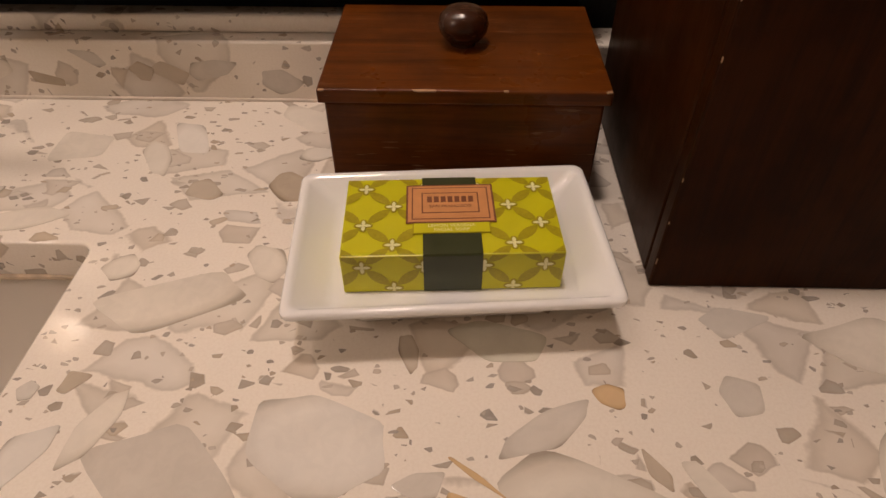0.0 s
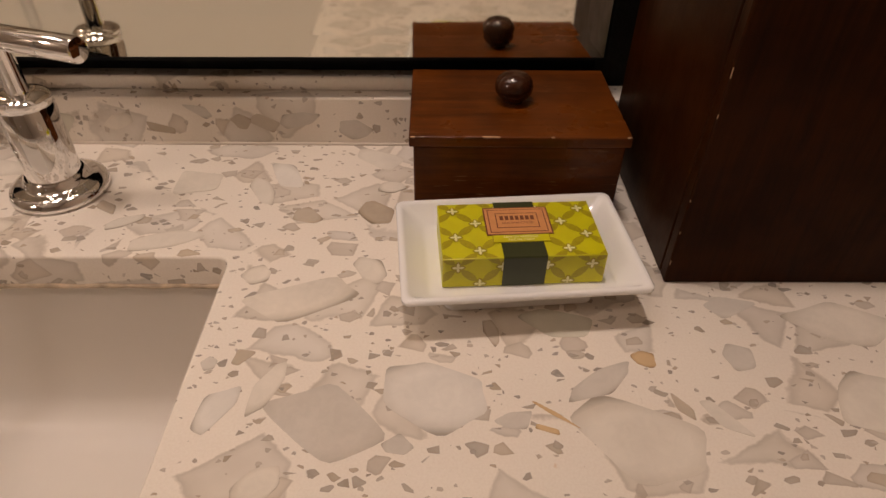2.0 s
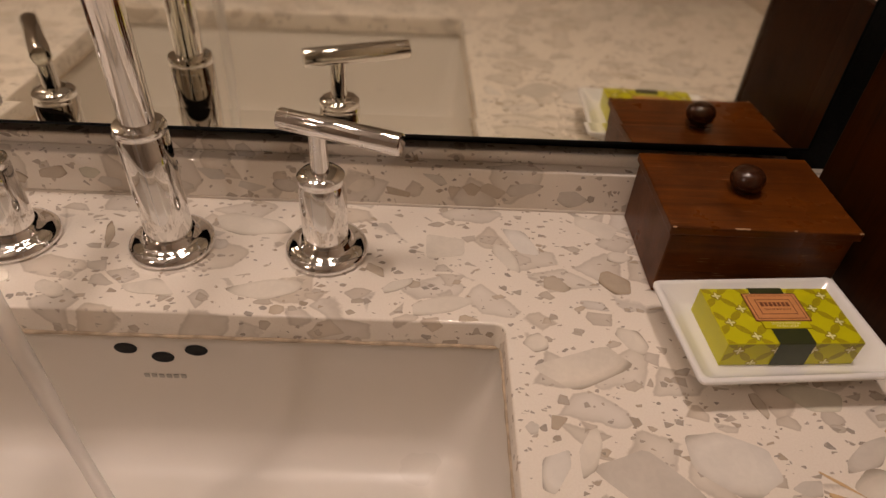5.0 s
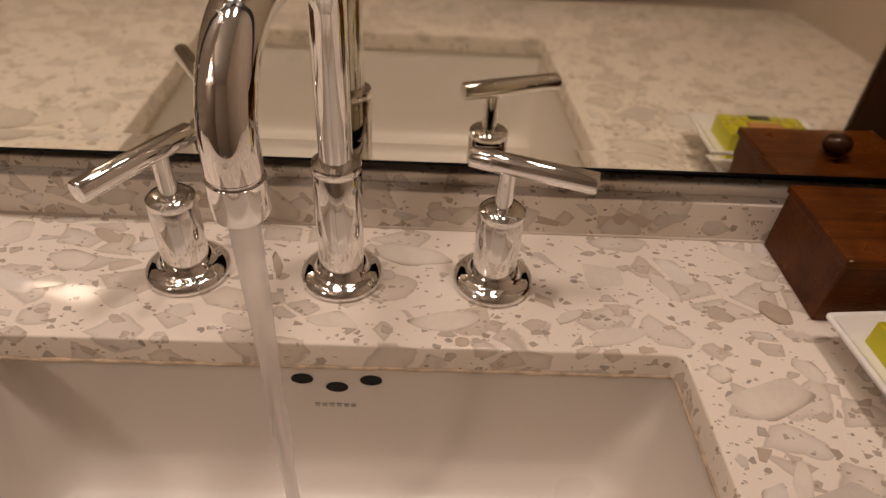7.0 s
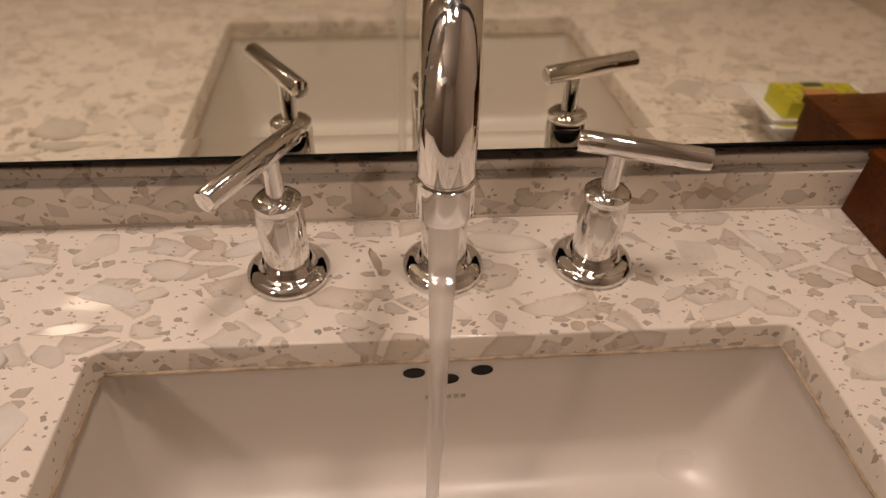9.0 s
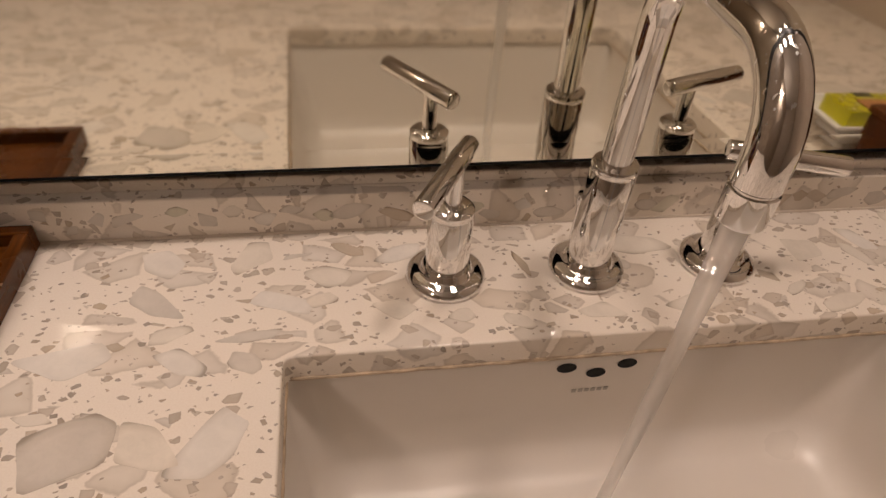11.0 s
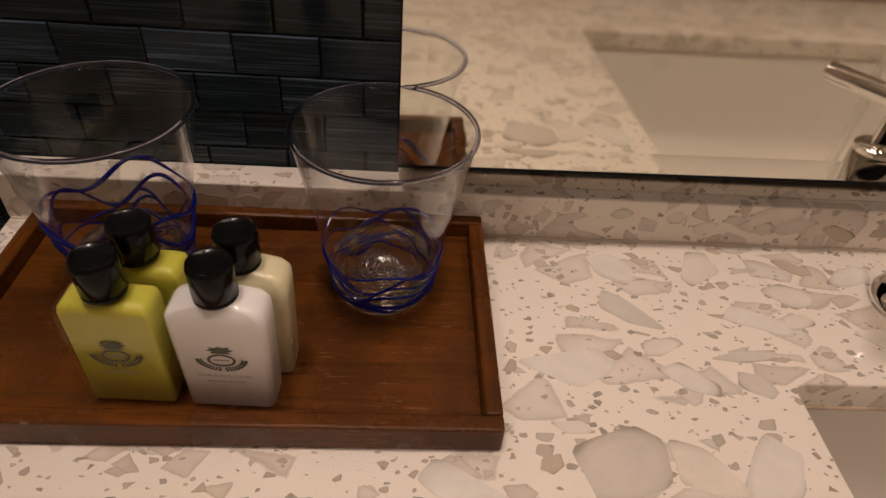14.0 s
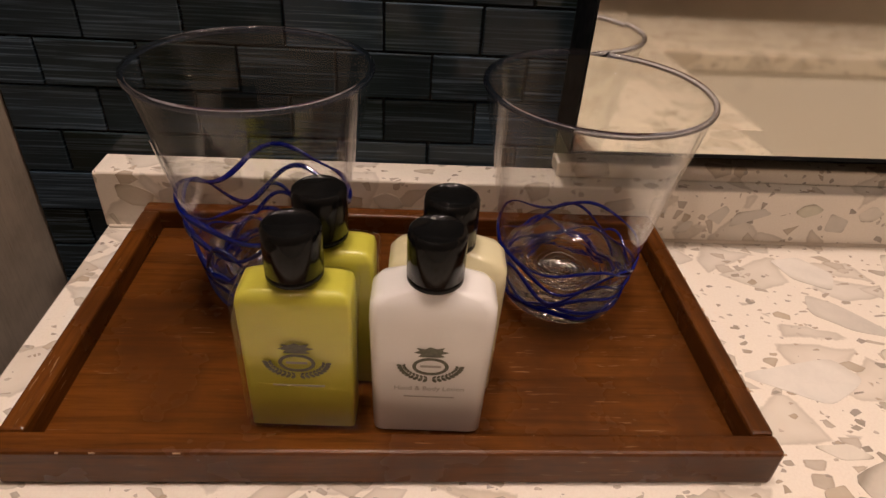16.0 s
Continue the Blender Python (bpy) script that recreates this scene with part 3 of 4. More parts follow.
part("aerator", lathe([(0.0099, 0.1698), (0.0095, 0.1694), (0.0095, 0.1684), (0.0104, 0.1680), (0.0104, 0.1540), (0.0098, 0.1528), (0.0085, 0.1528), (0.0085, 0.156), (0.0, 0.156)], 40, at=tip), CHROME, faucet, smooth=True)
lift = part("lift_rod", tube([(-0.001, 0.0300, 0.0), (-0.001, 0.0300, 0.036)], 0.0022, 14), CHROME, faucet, smooth=True)
part("lift_knob", lathe([(0.0022, 0.034), (0.0042, 0.036), (0.0045, 0.042), (0.0036, 0.045), (0.0, 0.0455)], 24, at=(-0.001, 0.0300, 0)), CHROME, lift, smooth=True)

# running water
wx, wy = tip.x, FAUCET_Y + tip.y
random.seed(5)
pts, rad = [], []
z_top, z_bottom = C + 0.155, C - 0.139
for k in range(60):
    f = k / 59
    pts.append((wx + 0.0007 * math.sin(6 * f + 0.6) * f, wy + 0.0006 * math.cos(7 * f) * f, z_top + (z_bottom + 0.0008 - z_top) * f))
    rad.append(0.0061 - 0.0027 * f ** 0.5 + 0.0003 * math.sin(17 * f) + (0.004 * max(0, f - 0.96) / 0.04))
water = tagged(part("water_stream", tube(pts, rad, 18), WATER, smooth=True), "clear thin stream of running water from the faucet", "water")


# shallow water spreading over the bottom of the basin
pool = bmesh.new()
px0, px1, py0, py1, pz = -0.130, 0.130, -0.290, -0.163, C - 0.1374
centre = pool.verts.new((wx, wy, pz + 0.0010))
prev, first = None, None
for k in range(1, 41):
    f = k / 40
    ring = []
    for q in range(72):
        a = 2 * math.pi * q / 72
        ca, sa = math.cos(a), math.sin(a)
        reach = min((px1 - wx) / ca if ca > 1e-6 else ((px0 - wx) / ca if ca < -1e-6 else 9), (py1 - wy) / sa if sa > 1e-6 else ((py0 - wy) / sa if sa < -1e-6 else 9))
        r = f * reach
        z = 0.0006 * math.exp(-r / 0.05) * math.cos(300 * r + 0.8 * math.sin(3 * a)) + 0.00025 * math.sin(90 * r + 5 * a) * (1 - f)
        ring.append(pool.verts.new((wx + r * ca, wy + r * sa, pz + z - (0.0022 if k == 40 else 0))))
    for q in range(72):
        j = (q + 1) % 72
        if prev is None:
            pool.faces.new((centre, ring[q], ring[j]))
        else:
            pool.faces.new((prev[q], ring[q], ring[j], prev[j]))
    prev = ring
pool.faces.new(prev[::-1])
bmesh.ops.recalc_face_normals(pool, faces=pool.faces)
tagged(part("water_pool", pool, thin_glass("clear_water_film", 0.025, 0.6), smooth=True, angle=60), "shallow rippling clear water in the sink bottom", "water")


# ---- mirror ----
mx0, mx1, mz0, mz1, my = MIRROR
mirror = tagged(empty("wall_mirror", pose(0, 0, 0)), "large frameless wall mirror with thin black edge", "mirror")
part("backing", box(mx0 + 0.001, mx1 - 0.001, 0.0165, WALL_Y + 0.0035, mz0 + 0.001, mz1 - 0.001), BLACK_EDGE, mirror, "matt black mirror back")


def glass_y(x, z):
    """The glass hangs a little out of true, leaning back and turned."""
    return my + 0.016 * x + 0.018 * (z - 0.93)


def edge_strip(name, x0, x1, z0, z1):
    bm = bmesh.new()
    rows = []
    for x, z in ((x0, z0), (x1, z0), (x1, z1), (x0, z1)):
        rows.append((bm.verts.new((x, glass_y(x, z) - 0.0007, z)), bm.verts.new((x, WALL_Y + 0.0034, z))))
    for k in range(4):
        a, c = rows[k], rows[(k + 1) % 4]
        bm.faces.new((a[0], c[0], c[1], a[1]))
    bm.faces.new([r[0] for r in rows])
    bm.faces.new([r[1] for r in rows][::-1])
    bmesh.ops.recalc_face_normals(bm, faces=bm.faces)
    return part(name, bm, BLACK_EDGE, mirror, "thin matt black edge")


edge_strip("bottom_edge", mx0 - 0.001, mx1 + 0.0015, mz0 - 0.0018, mz0)
edge_strip("top_edge", mx0 - 0.001, mx1 + 0.0015, mz1, mz1 + 0.002)
edge_strip("side_edge", mx0 - 0.001, mx0, mz0 + 0.0001, mz1 - 0.0001)
edge_strip("side_edge", mx1, mx1 + 0.0015, mz0 + 0.0001, mz1 - 0.0001)
bm = bmesh.new()
B, D = 0.0135, 0.00040
rows = []
for inset, proud in ((0.0002, None), (0.0002, D), (B, 0.0)):
    ring = []
    for x, z in ((mx0 + inset, mz0 + inset), (mx1 - inset, mz0 + inset), (mx1 - inset, mz1 - inset), (mx0 + inset, mz1 - inset)):
        ring.append(bm.verts.new((x, 0.0162 if proud is None else glass_y(x, z) - proud, z)))
    rows.append(ring)
for a, c in zip(rows, rows[1:]):
    for k in range(4):
        j = (k + 1) % 4
        bm.faces.new((a[k], a[j], c[j], c[k]))
bm.faces.new(rows[-1])
bm.faces.new(rows[0][::-1])
bmesh.ops.recalc_face_normals(bm, faces=bm.faces)
part("glass", bm, MIRROR_GLASS, mirror, "clear silvered glass, narrow slanted rim")


# black strip paints the deep shade of the gap below the mirror
setting(part("trim", box(mx0, mx1, WALL_Y - 0.0012, WALL_Y + 0.0035, 0.8937, mz0 + 0.0006), plain("gap_shade_black", (0.008, 0.009, 0.010), 0.8, vary=0.2, scale=60, spec=0.15)), "black strip painting the shade in the gap under the mirror", "trim")
# added cream ledge, so that the painted dark fades out downwards
setting(part("trim", box(mx0, mx1, 0.0095, WALL_Y + 0.0033, SPLASH + 0.0002, 0.8935, 0.0015), TERRAZZO), "cream terrazzo strip added to fade the shade under the mirror", "trim")

# ---- things on the counter, soap side ----
def lidded_box():
    x0, x1, y0, y1 = 0.3142, 0.4262, -0.0826, -0.0024
    thing = tagged(empty("lidded_box", pose(0, 0, 0)), "small brown stained wooden box with a knobbed lid", "box")
    part("body", box(x0, x1, y0, y1, C, C + 0.0478, 0.0010), WOOD_BOX, thing)
    part("lid", box(x0 - 0.0022, x1 + 0.0022, y0 - 0.0022, y1 + 0.0005, C + 0.0484, C + 0.0546, 0.0009), WOOD_BOX, thing, "worn lid with chipped front edge")
    part("knob", lathe([(0.0, -0.0002), (0.0056, 0.0), (0.0054, 0.0014), (0.0080, 0.0028), (0.0102, 0.0058), (0.0108, 0.0090), (0.0100, 0.0122), (0.0074, 0.0150), (0.0034, 0.0164), (0.0, 0.0167)], 40, at=(0.3696, -0.0433, C + 0.0547)), KNOB_WOOD, thing, "round glossy dark knob", smooth=True)
    random.seed(11)
    for cx, w in ((0.3545, 0.0052), (0.3140, 0.0014), (0.4265, 0.0012), (0.3865, 0.0010)):
        bm = bmesh.new()
        ring = [(cx + w * math.cos(a) * random.uniform(0.8, 1.1), y0 - 0.0018 + 0.0007 * math.sin(a) * random.uniform(0.6, 1.3)) for a in [2 * math.pi * k / 9 for k in range(9)]]
        rows = [[(x, y, C + 0.0541) for x, y in ring], [(x, y, C + 0.05475) for x, y in ring]]
        part("chipped_spot", loops(rows), WORN, thing, "bare pale wood where the stain chipped")


lidded_box()


def tall_box():
    x0, x1, y0, y1, h = 0.4425, 0.5800, -0.1355, -0.0040, 0.1525
    thing = tagged(empty("tissue_box", pose(0, 0, 0)), "tall dark brown stained wooden tissue box cover", "tissue box")
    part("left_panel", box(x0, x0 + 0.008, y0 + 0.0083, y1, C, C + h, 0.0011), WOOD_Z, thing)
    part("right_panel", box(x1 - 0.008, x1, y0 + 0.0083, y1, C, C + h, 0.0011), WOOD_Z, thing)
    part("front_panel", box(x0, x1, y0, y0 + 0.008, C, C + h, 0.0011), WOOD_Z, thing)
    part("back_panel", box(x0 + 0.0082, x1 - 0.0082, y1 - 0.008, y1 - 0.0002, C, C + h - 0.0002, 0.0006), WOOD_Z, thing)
    cx, cy = (x0 + x1) / 2, (y0 + y1) / 2
    out = rounded(x0 + 0.0083, x1 - 0.0083, y0 + 0.0083, y1 - 0.0083, 0.001, 7)
    slot = rounded(cx - 0.034, cx + 0.034, cy - 0.016, cy + 0.016, 0.0155, 7)
    rows = [[(x, y, C + h - 0.008) for x, y in slot], [(x, y, C + h - 0.008) for x, y in out], [(x, y, C + h - 0.0006) for x, y in out], [(x, y, C + h - 0.0006) for x, y in slot], [(x, y, C + h - 0.008) for x, y in slot]]
    part("top_panel", loops(rows, False, False), TISSUE_CARD, thing, "pale pink tissue carton with an oval opening")
    random.seed(4)
    for k in range(5):
        z = C + random.uniform(0.004, 0.120)
        hgt = random.uniform(0.0010, 0.006)
        part("worn_edge", box(x0 + 0.00022, x0 + 0.0009, y0 + 0.00022, y0 + 0.0009, z, z + hgt, 0.0002), WORN, thing)


tall_box()

# soap dish and wrapped soap
DISH = pose(0.3652, -0.1318, C, 0, 0, 4.6)


def soap_dish():
    thing = tagged(empty("soap_dish", DISH), "white glazed porcelain rectangular soap dish on a foot", "soap dish")
    w, d = 0.0575, 0.0385
    rows = []
    for ww, dd, z, r in ((0.036, 0.021, 0.0, 0.006), (0.037, 0.022, 0.001, 0.006), (0.036, 0.021, 0.006, 0.006), (0.042, 0.026, 0.0105, 0.005), (w - 0.001, d - 0.001, 0.0205, 0.004), (w, d, 0.0215, 0.004), (w, d, 0.0232, 0.004), (w - 0.0008, d - 0.0008, 0.0241, 0.004),
                         (w - 0.0026, d - 0.0026, 0.0240, 0.004), (w - 0.0040, d - 0.0036, 0.0230, 0.004), (0.0455, 0.0285, 0.0158, 0.005), (0.0425, 0.0260, 0.0148, 0.006)):
        rows.append([(x, y, z) for x, y in rounded(-ww, ww, -dd, dd, r, 5)])
    part("dish", loops(rows), PORCELAIN, thing, smooth=True, angle=50)


soap_dish()
SOAP = DISH @ pose(0.0006, -0.0004, 0.0150, 0, 0, -1.4)
SW, SD, SH = 0.0381, 0.0211, 0.0172


def text_part(name, words, size, mat, parent, m, label=""):
    cu = bpy.data.curves.new(name, "FONT")
    cu.body, cu.size, cu.align_x, cu.align_y, cu.extrude = words, size, "CENTER", "CENTER", 0.00002
    tmp = bpy.data.objects.new("tmp_text", cu)
    scene.collection.objects.link(tmp)
    bpy.context.view_layer.update()
    me = bpy.data.meshes.new_from_object(tmp.evaluated_get(bpy.context.evaluated_depsgraph_get()))
    bpy.data.objects.remove(tmp)
    me.materials.clear()
    me.materials.append(mat)
    ob = new(name, me)
    ob.parent = parent
    ob.matrix_local = m
    if label:
        tagged(ob, label=label)
    return ob


def soap_box():
    thing = tagged(empty("soap_box", SOAP), "boxed soap in lime green flowered card with olive band", "soap")
    part("carton", box(-SW, SW, -SD, SD, 0, SH, 0.0004, 2), SOAP_PAPER, thing)
    E1, E2, E3 = 0.00012, 0.00022, 0.00032

    def top(u, v, e=E1):
        return (u, v, SH + e)

    def front(u, v, e=E1):
        return (u, -SD - e, v + SD + SH)      # v runs on below the top's front edge

    half = 0.0104
    clampu = lambda u: max(-SW + 0.0004, min(SW - 0.0004, u))  # noqa: E731

    def clip(shape, lo, hi):
        return [(clampu(u), max(lo, min(hi, v))) for u, v in shape]

    def ellipse(cu, cv, a, b2, ang, n=14, point=0.0):
        out = []
        for k in range(n):
            t = 2 * math.pi * k / n
            x, y = a * math.cos(t), b2 * math.sin(t) * (1 - point * abs(math.cos(t)) ** 3)
            out.append((cu + x * math.cos(ang) - y * math.sin(ang), cv + x * math.sin(ang) + y * math.cos(ang)))
        return out

    for face, lo, hi in ((top, -SD + 0.0004, SD - 0.0004), (front, -SD - SH + 0.0004, -SD - 0.0004)):
        leaves, rings, petals = bmesh.new(), bmesh.new(), bmesh.new()
        for i in range(-5, 6):
            for j in range(-5, 4):
                u, v = i * half + 0.0003, j * half * 0.98 + 0.0045
                if (i + j) % 2 == 0 and lo - 0.001 < v < hi + 0.001 and abs(u) < SW:
                    for k in range(4):
                        a = math.pi / 2 * k
                        sheet(clip(ellipse(u + 0.0017 * math.cos(a), v + 0.0017 * math.sin(a), 0.00175, 0.00140, a), lo, hi), lambda x, y: face(x, y, E2), rings)
                        sheet(clip(ellipse(u + 0.0014 * math.cos(a), v + 0.0014 * math.sin(a), 0.00140, 0.00070, a, 10, 0.4), lo, hi), lambda x, y: face(x, y, E3), petals)
                for s in (1, -1):
                    # leaf between two flowers, along the diagonal
                    if (i + j) % 2 == 0:
                        cu, cv = u + half / 2, v + s * half * 0.49
                        if lo - 0.002 < cv < hi + 0.002 and abs(cu) < SW + 0.002:
                            sheet(clip(ellipse(cu, cv, 0.0053, 0.0021, s * radians(44), 16, 0.5), lo, hi), lambda x, y: face(x, y, E1), leaves)
        part("leaf_print", leaves, SOAP_LEAF, thing, "olive gold leaf pattern")
        part("flower_print", rings, SOAP_LEAF, thing, "olive flower outlines")
        part("petal_print", petals, SOAP_WHITE, thing, "small cream flower petals")
    bw = 0.0101
    e = 0.00045
    band = bmesh.new()
    prof = [(-SD - e, 0.0003), (-SD - e, SH - 0.0002), (-SD - e + 0.0005, SH + e), (SD + e - 0.0005, SH + e), (SD + e, SH - 0.0002), (SD + e, 0.0003)]
    ring = [[band.verts.new((x, y, z)) for y, z in prof] for x in (-bw, bw)]
    for k in range(len(prof) - 1):
        band.faces.new((ring[0][k], ring[1][k], ring[1][k + 1], ring[0][k + 1]))
    bmesh.ops.recalc_face_normals(band, faces=band.faces)
    part("paper_band", band, SOAP_BAND, thing, "dark olive paper band")
    # copper plaque with stepped frames
    pc = 0.0055
    plaque = part("plaque", box(-0.0160, 0.0160, pc - 0.0108, pc + 0.0108, SH + 0.0004, SH + 0.00062), COPPER_DARK, thing, "copper printed plaque")
    for k, s in enumerate((0.0153, 0.0140, 0.0128, 0.0104)):
        hgt = (0.0101, 0.0090, 0.0079, 0.0058)[k]
        part("plaque_line", box(-s, s, pc - hgt, pc + hgt, SH + 0.0005, SH + 0.00066 + 0.00008 * k), COPPER if k % 2 == 0 else COPPER_DARK, plaque)
        part("plaque_field", box(-s + 0.0005, s - 0.0005, pc - hgt + 0.0005, pc + hgt - 0.0005, SH + 0.0005, SH + 0.0007 + 0.00008 * k), COPPER, plaque)
    for k in range(7):
        x = -0.0075 + 0.0025 * k
        part("name_mark", box(x - 0.0009, x + 0.0009, pc + 0.0002, pc + 0.0034, SH + 0.0009, SH + 0.00106), COPPER_DARK, plaque)
    text_part("plaque_words", "SAN FRANCISCO", 0.0020, COPPER_DARK, plaque, pose(0, pc - 0.0022, SH + 0.00104))
    lab = part("scent_label", box(-0.0136, 0.0136, -0.0108, -0.0054, SH + 0.0004, SH + 0.00062), SOAP_LEAF, thing, "small lime label with cream words")
    part("label_field", box(-0.0132, 0.0132, -0.0104, -0.0056, SH + 0.0005, SH + 0.00070), SOAP_PAPER, lab)
    text_part("label_words", "LEMON VERBENA\nFACIAL SOAP", 0.0021, SOAP_WHITE, lab, pose(0, -0.0080, SH + 0.00074))


soap_box()

# ---- tray, glasses and bottles ----
TRAY = (-0.6500, -0.3755, -0.1605, -0.0008)


def tray():
    x0, x1, y0, y1 = TRAY
    cx, cy = (x0 + x1) / 2, (y0 + y1) / 2
    thing = tagged(empty("serving_tray", pose(cx, cy, C)), "low brown stained wooden tray holding glasses and bottles", "tray")
    hx, hy, w, h = (x1 - x0) / 2, (y1 - y0) / 2, 0.0088, 0.0175
    part("base_board", box(-hx + w + 0.0002, hx - w - 0.0002, -hy + w + 0.0002, hy - w - 0.0002, 0.0012, 0.0065), WOOD, thing)
    part("front_rail", box(-hx, hx, -hy, -hy + w, 0, h, 0.0014), WOOD, thing)
    part("back_rail", box(-hx, hx, hy - w, hy, 0, h, 0.0014), WOOD, thing)
    part("side_rail", box(-hx, -hx + w, -hy + w + 0.0001, hy - w - 0.0001, 0, h, 0.0014), WOOD_Y, thing)
    part("side_rail", box(hx - w, hx, -hy + w + 0.0001, hy - w - 0.0001, 0, h, 0.0014), WOOD_Y, thing)
    random.seed(8)
    for k in range(4):
        x = random.uniform(-hx, hx)
        w2 = random.uniform(0.0004, 0.0014)
        part("chipped_spot", box(x - w2, x + w2, -hy - 0.00005, -hy + 0.0008, h - 0.0010, h - 0.0005, 0.0002), WORN, thing)
    for k in range(5):
        y = random.uniform(-hy, hy)
        part("chipped_spot", box(hx - 0.0008, hx + 0.0001, y - 0.0012, y + 0.0012, h - 0.0012, h - 0.0002, 0.0002), WORN, thing)


tray()
TRAY_TOP = C + 0.0066


def tumbler(x, y, turn, seed, bases, amps, thick, wide, H2):
    thing = tagged(empty("drinking_glass", pose(x, y, TRAY_TOP, 0, 0, turn)), "clear flared drinking glass with trailed cobalt blue threads", "glass", "glasses on the tray")
    R0, R1 = 0.0276, wide

    def r_at(z):
        f = z / H2
        return R0 + (R1 - R0) * (0.84 * f + 0.16 * f * f)

    # thick foot with a ringed, uneven floor
    foot = [(0.0, 0.0040), (0.008, 0.0035), (0.015, 0.0020), (0.0195, 0.0004), (R0 - 0.0022, 0.0), (R0 - 0.0004, 0.0008), (R0 + 0.0002, 0.0022)]
    foot += [(r_at(z), z) for z in (0.004, 0.008, 0.012, 0.016, 0.0195)]
    foot += [(r_at(0.020) - 0.0016, 0.0215), (r_at(0.019) - 0.0040, 0.0188)]
    foot += [(0.0212 * (1 - k / 24), 0.0150 - 0.0022 * (k / 24) + 0.0011 * math.sin(2.1 * k)) for k in range(24)] + [(0.0, 0.0134)]
    body = lathe(foot, 72)
    # hand-made: the sides waver and the rings are not quite round
    for v in body.verts:
        a, r = math.atan2(v.co.y, v.co.x), math.hypot(v.co.x, v.co.y)
        if v.co.z > 0.003 and r > 0.023:
            wave = 1 + 0.010 * math.sin(9 * a + 260 * v.co.z + seed) + 0.007 * math.sin(17 * a - 400 * v.co.z)
            v.co.x, v.co.y = v.co.x * wave, v.co.y * wave
        elif v.co.z > 0.009:
            v.co.z += 0.0007 * math.sin(3 * a + seed + 90 * r) * min(1, r / 0.01)
    part("foot", body, FOOT_GLASS, thing, "thick clear glass foot with swirled rings", smooth=True, angle=70)
    wall = [(r_at(z), z) for z in (0.0198, 0.028, 0.040, 0.055, 0.070, 0.085, H2 - 0.0030)]
    wall += [(r_at(z) - 0.0015, z) for z in (H2 - 0.0030, 0.085, 0.070, 0.055, 0.040, 0.028, 0.0218)]
    part("bowl", lathe(wall, 64), THIN_GLASS, thing, smooth=True, angle=60)
    rim = [((R1 - 0.0008) * math.cos(a), (R1 - 0.0008) * math.sin(a), H2 - 0.0013) for a in [2 * math.pi * k / 64 for k in range(64)]]
    part("rim_thread", tube(rim, 0.0013, 10, closed=True), RIM_GLASS, thing, "thin faintly blue fire-polished rim", smooth=True)
    rnd = random.Random(seed)
    for k in range(len(bases)):
        n, base, amp, lobes, ph = 144, bases[k], amps[k], (5, 4, 3, 4, 3, 3)[k % 6], rnd.uniform(0, 6.28)
        p2, p3 = rnd.uniform(0, 6.28), rnd.uniform(0, 6.28)
        loop, width = [], []
        for j in range(n):
            a = 2 * math.pi * j / n
            z = base + amp * (0.75 * math.sin(lobes * a + ph) + 0.40 * math.sin((lobes + 2) * a + p2) + 0.25 * math.sin(a + p3))
            rr = r_at(z) + 0.0005
            loop.append((rr * math.cos(a), rr * math.sin(a), max(0.0025, z)))
            width.append(thick[k] * (1 + 0.30 * math.sin(3 * a + p3) + 0.15 * math.sin(7 * a + p2)))
        part("blue_thread", tube(loop, [0.85 * w for w in width], 8, closed=True), BLUE_GLASS, thing, "trailed cobalt blue glass thread", smooth=True)
    return thing


tumbler(-0.4365, -0.0545, 20, 3, (0.007, 0.010, 0.014, 0.019, 0.025, 0.031), (0.0025, 0.004, 0.005, 0.006, 0.006, 0.004), (0.0012, 0.0010, 0.0009, 0.0008, 0.0008, 0.0008), 0.0463, 0.1045)
tumbler(-0.5740, -0.0530, 200, 7, (0.008, 0.012, 0.017, 0.024, 0.040, 0.050, 0.030), (0.003, 0.0045, 0.006, 0.007, 0.0100, 0.0060, 0.008), (0.0012, 0.0011, 0.0010, 0.0009, 0.0012, 0.0013, 0.0009), 0.0474, 0.1075)


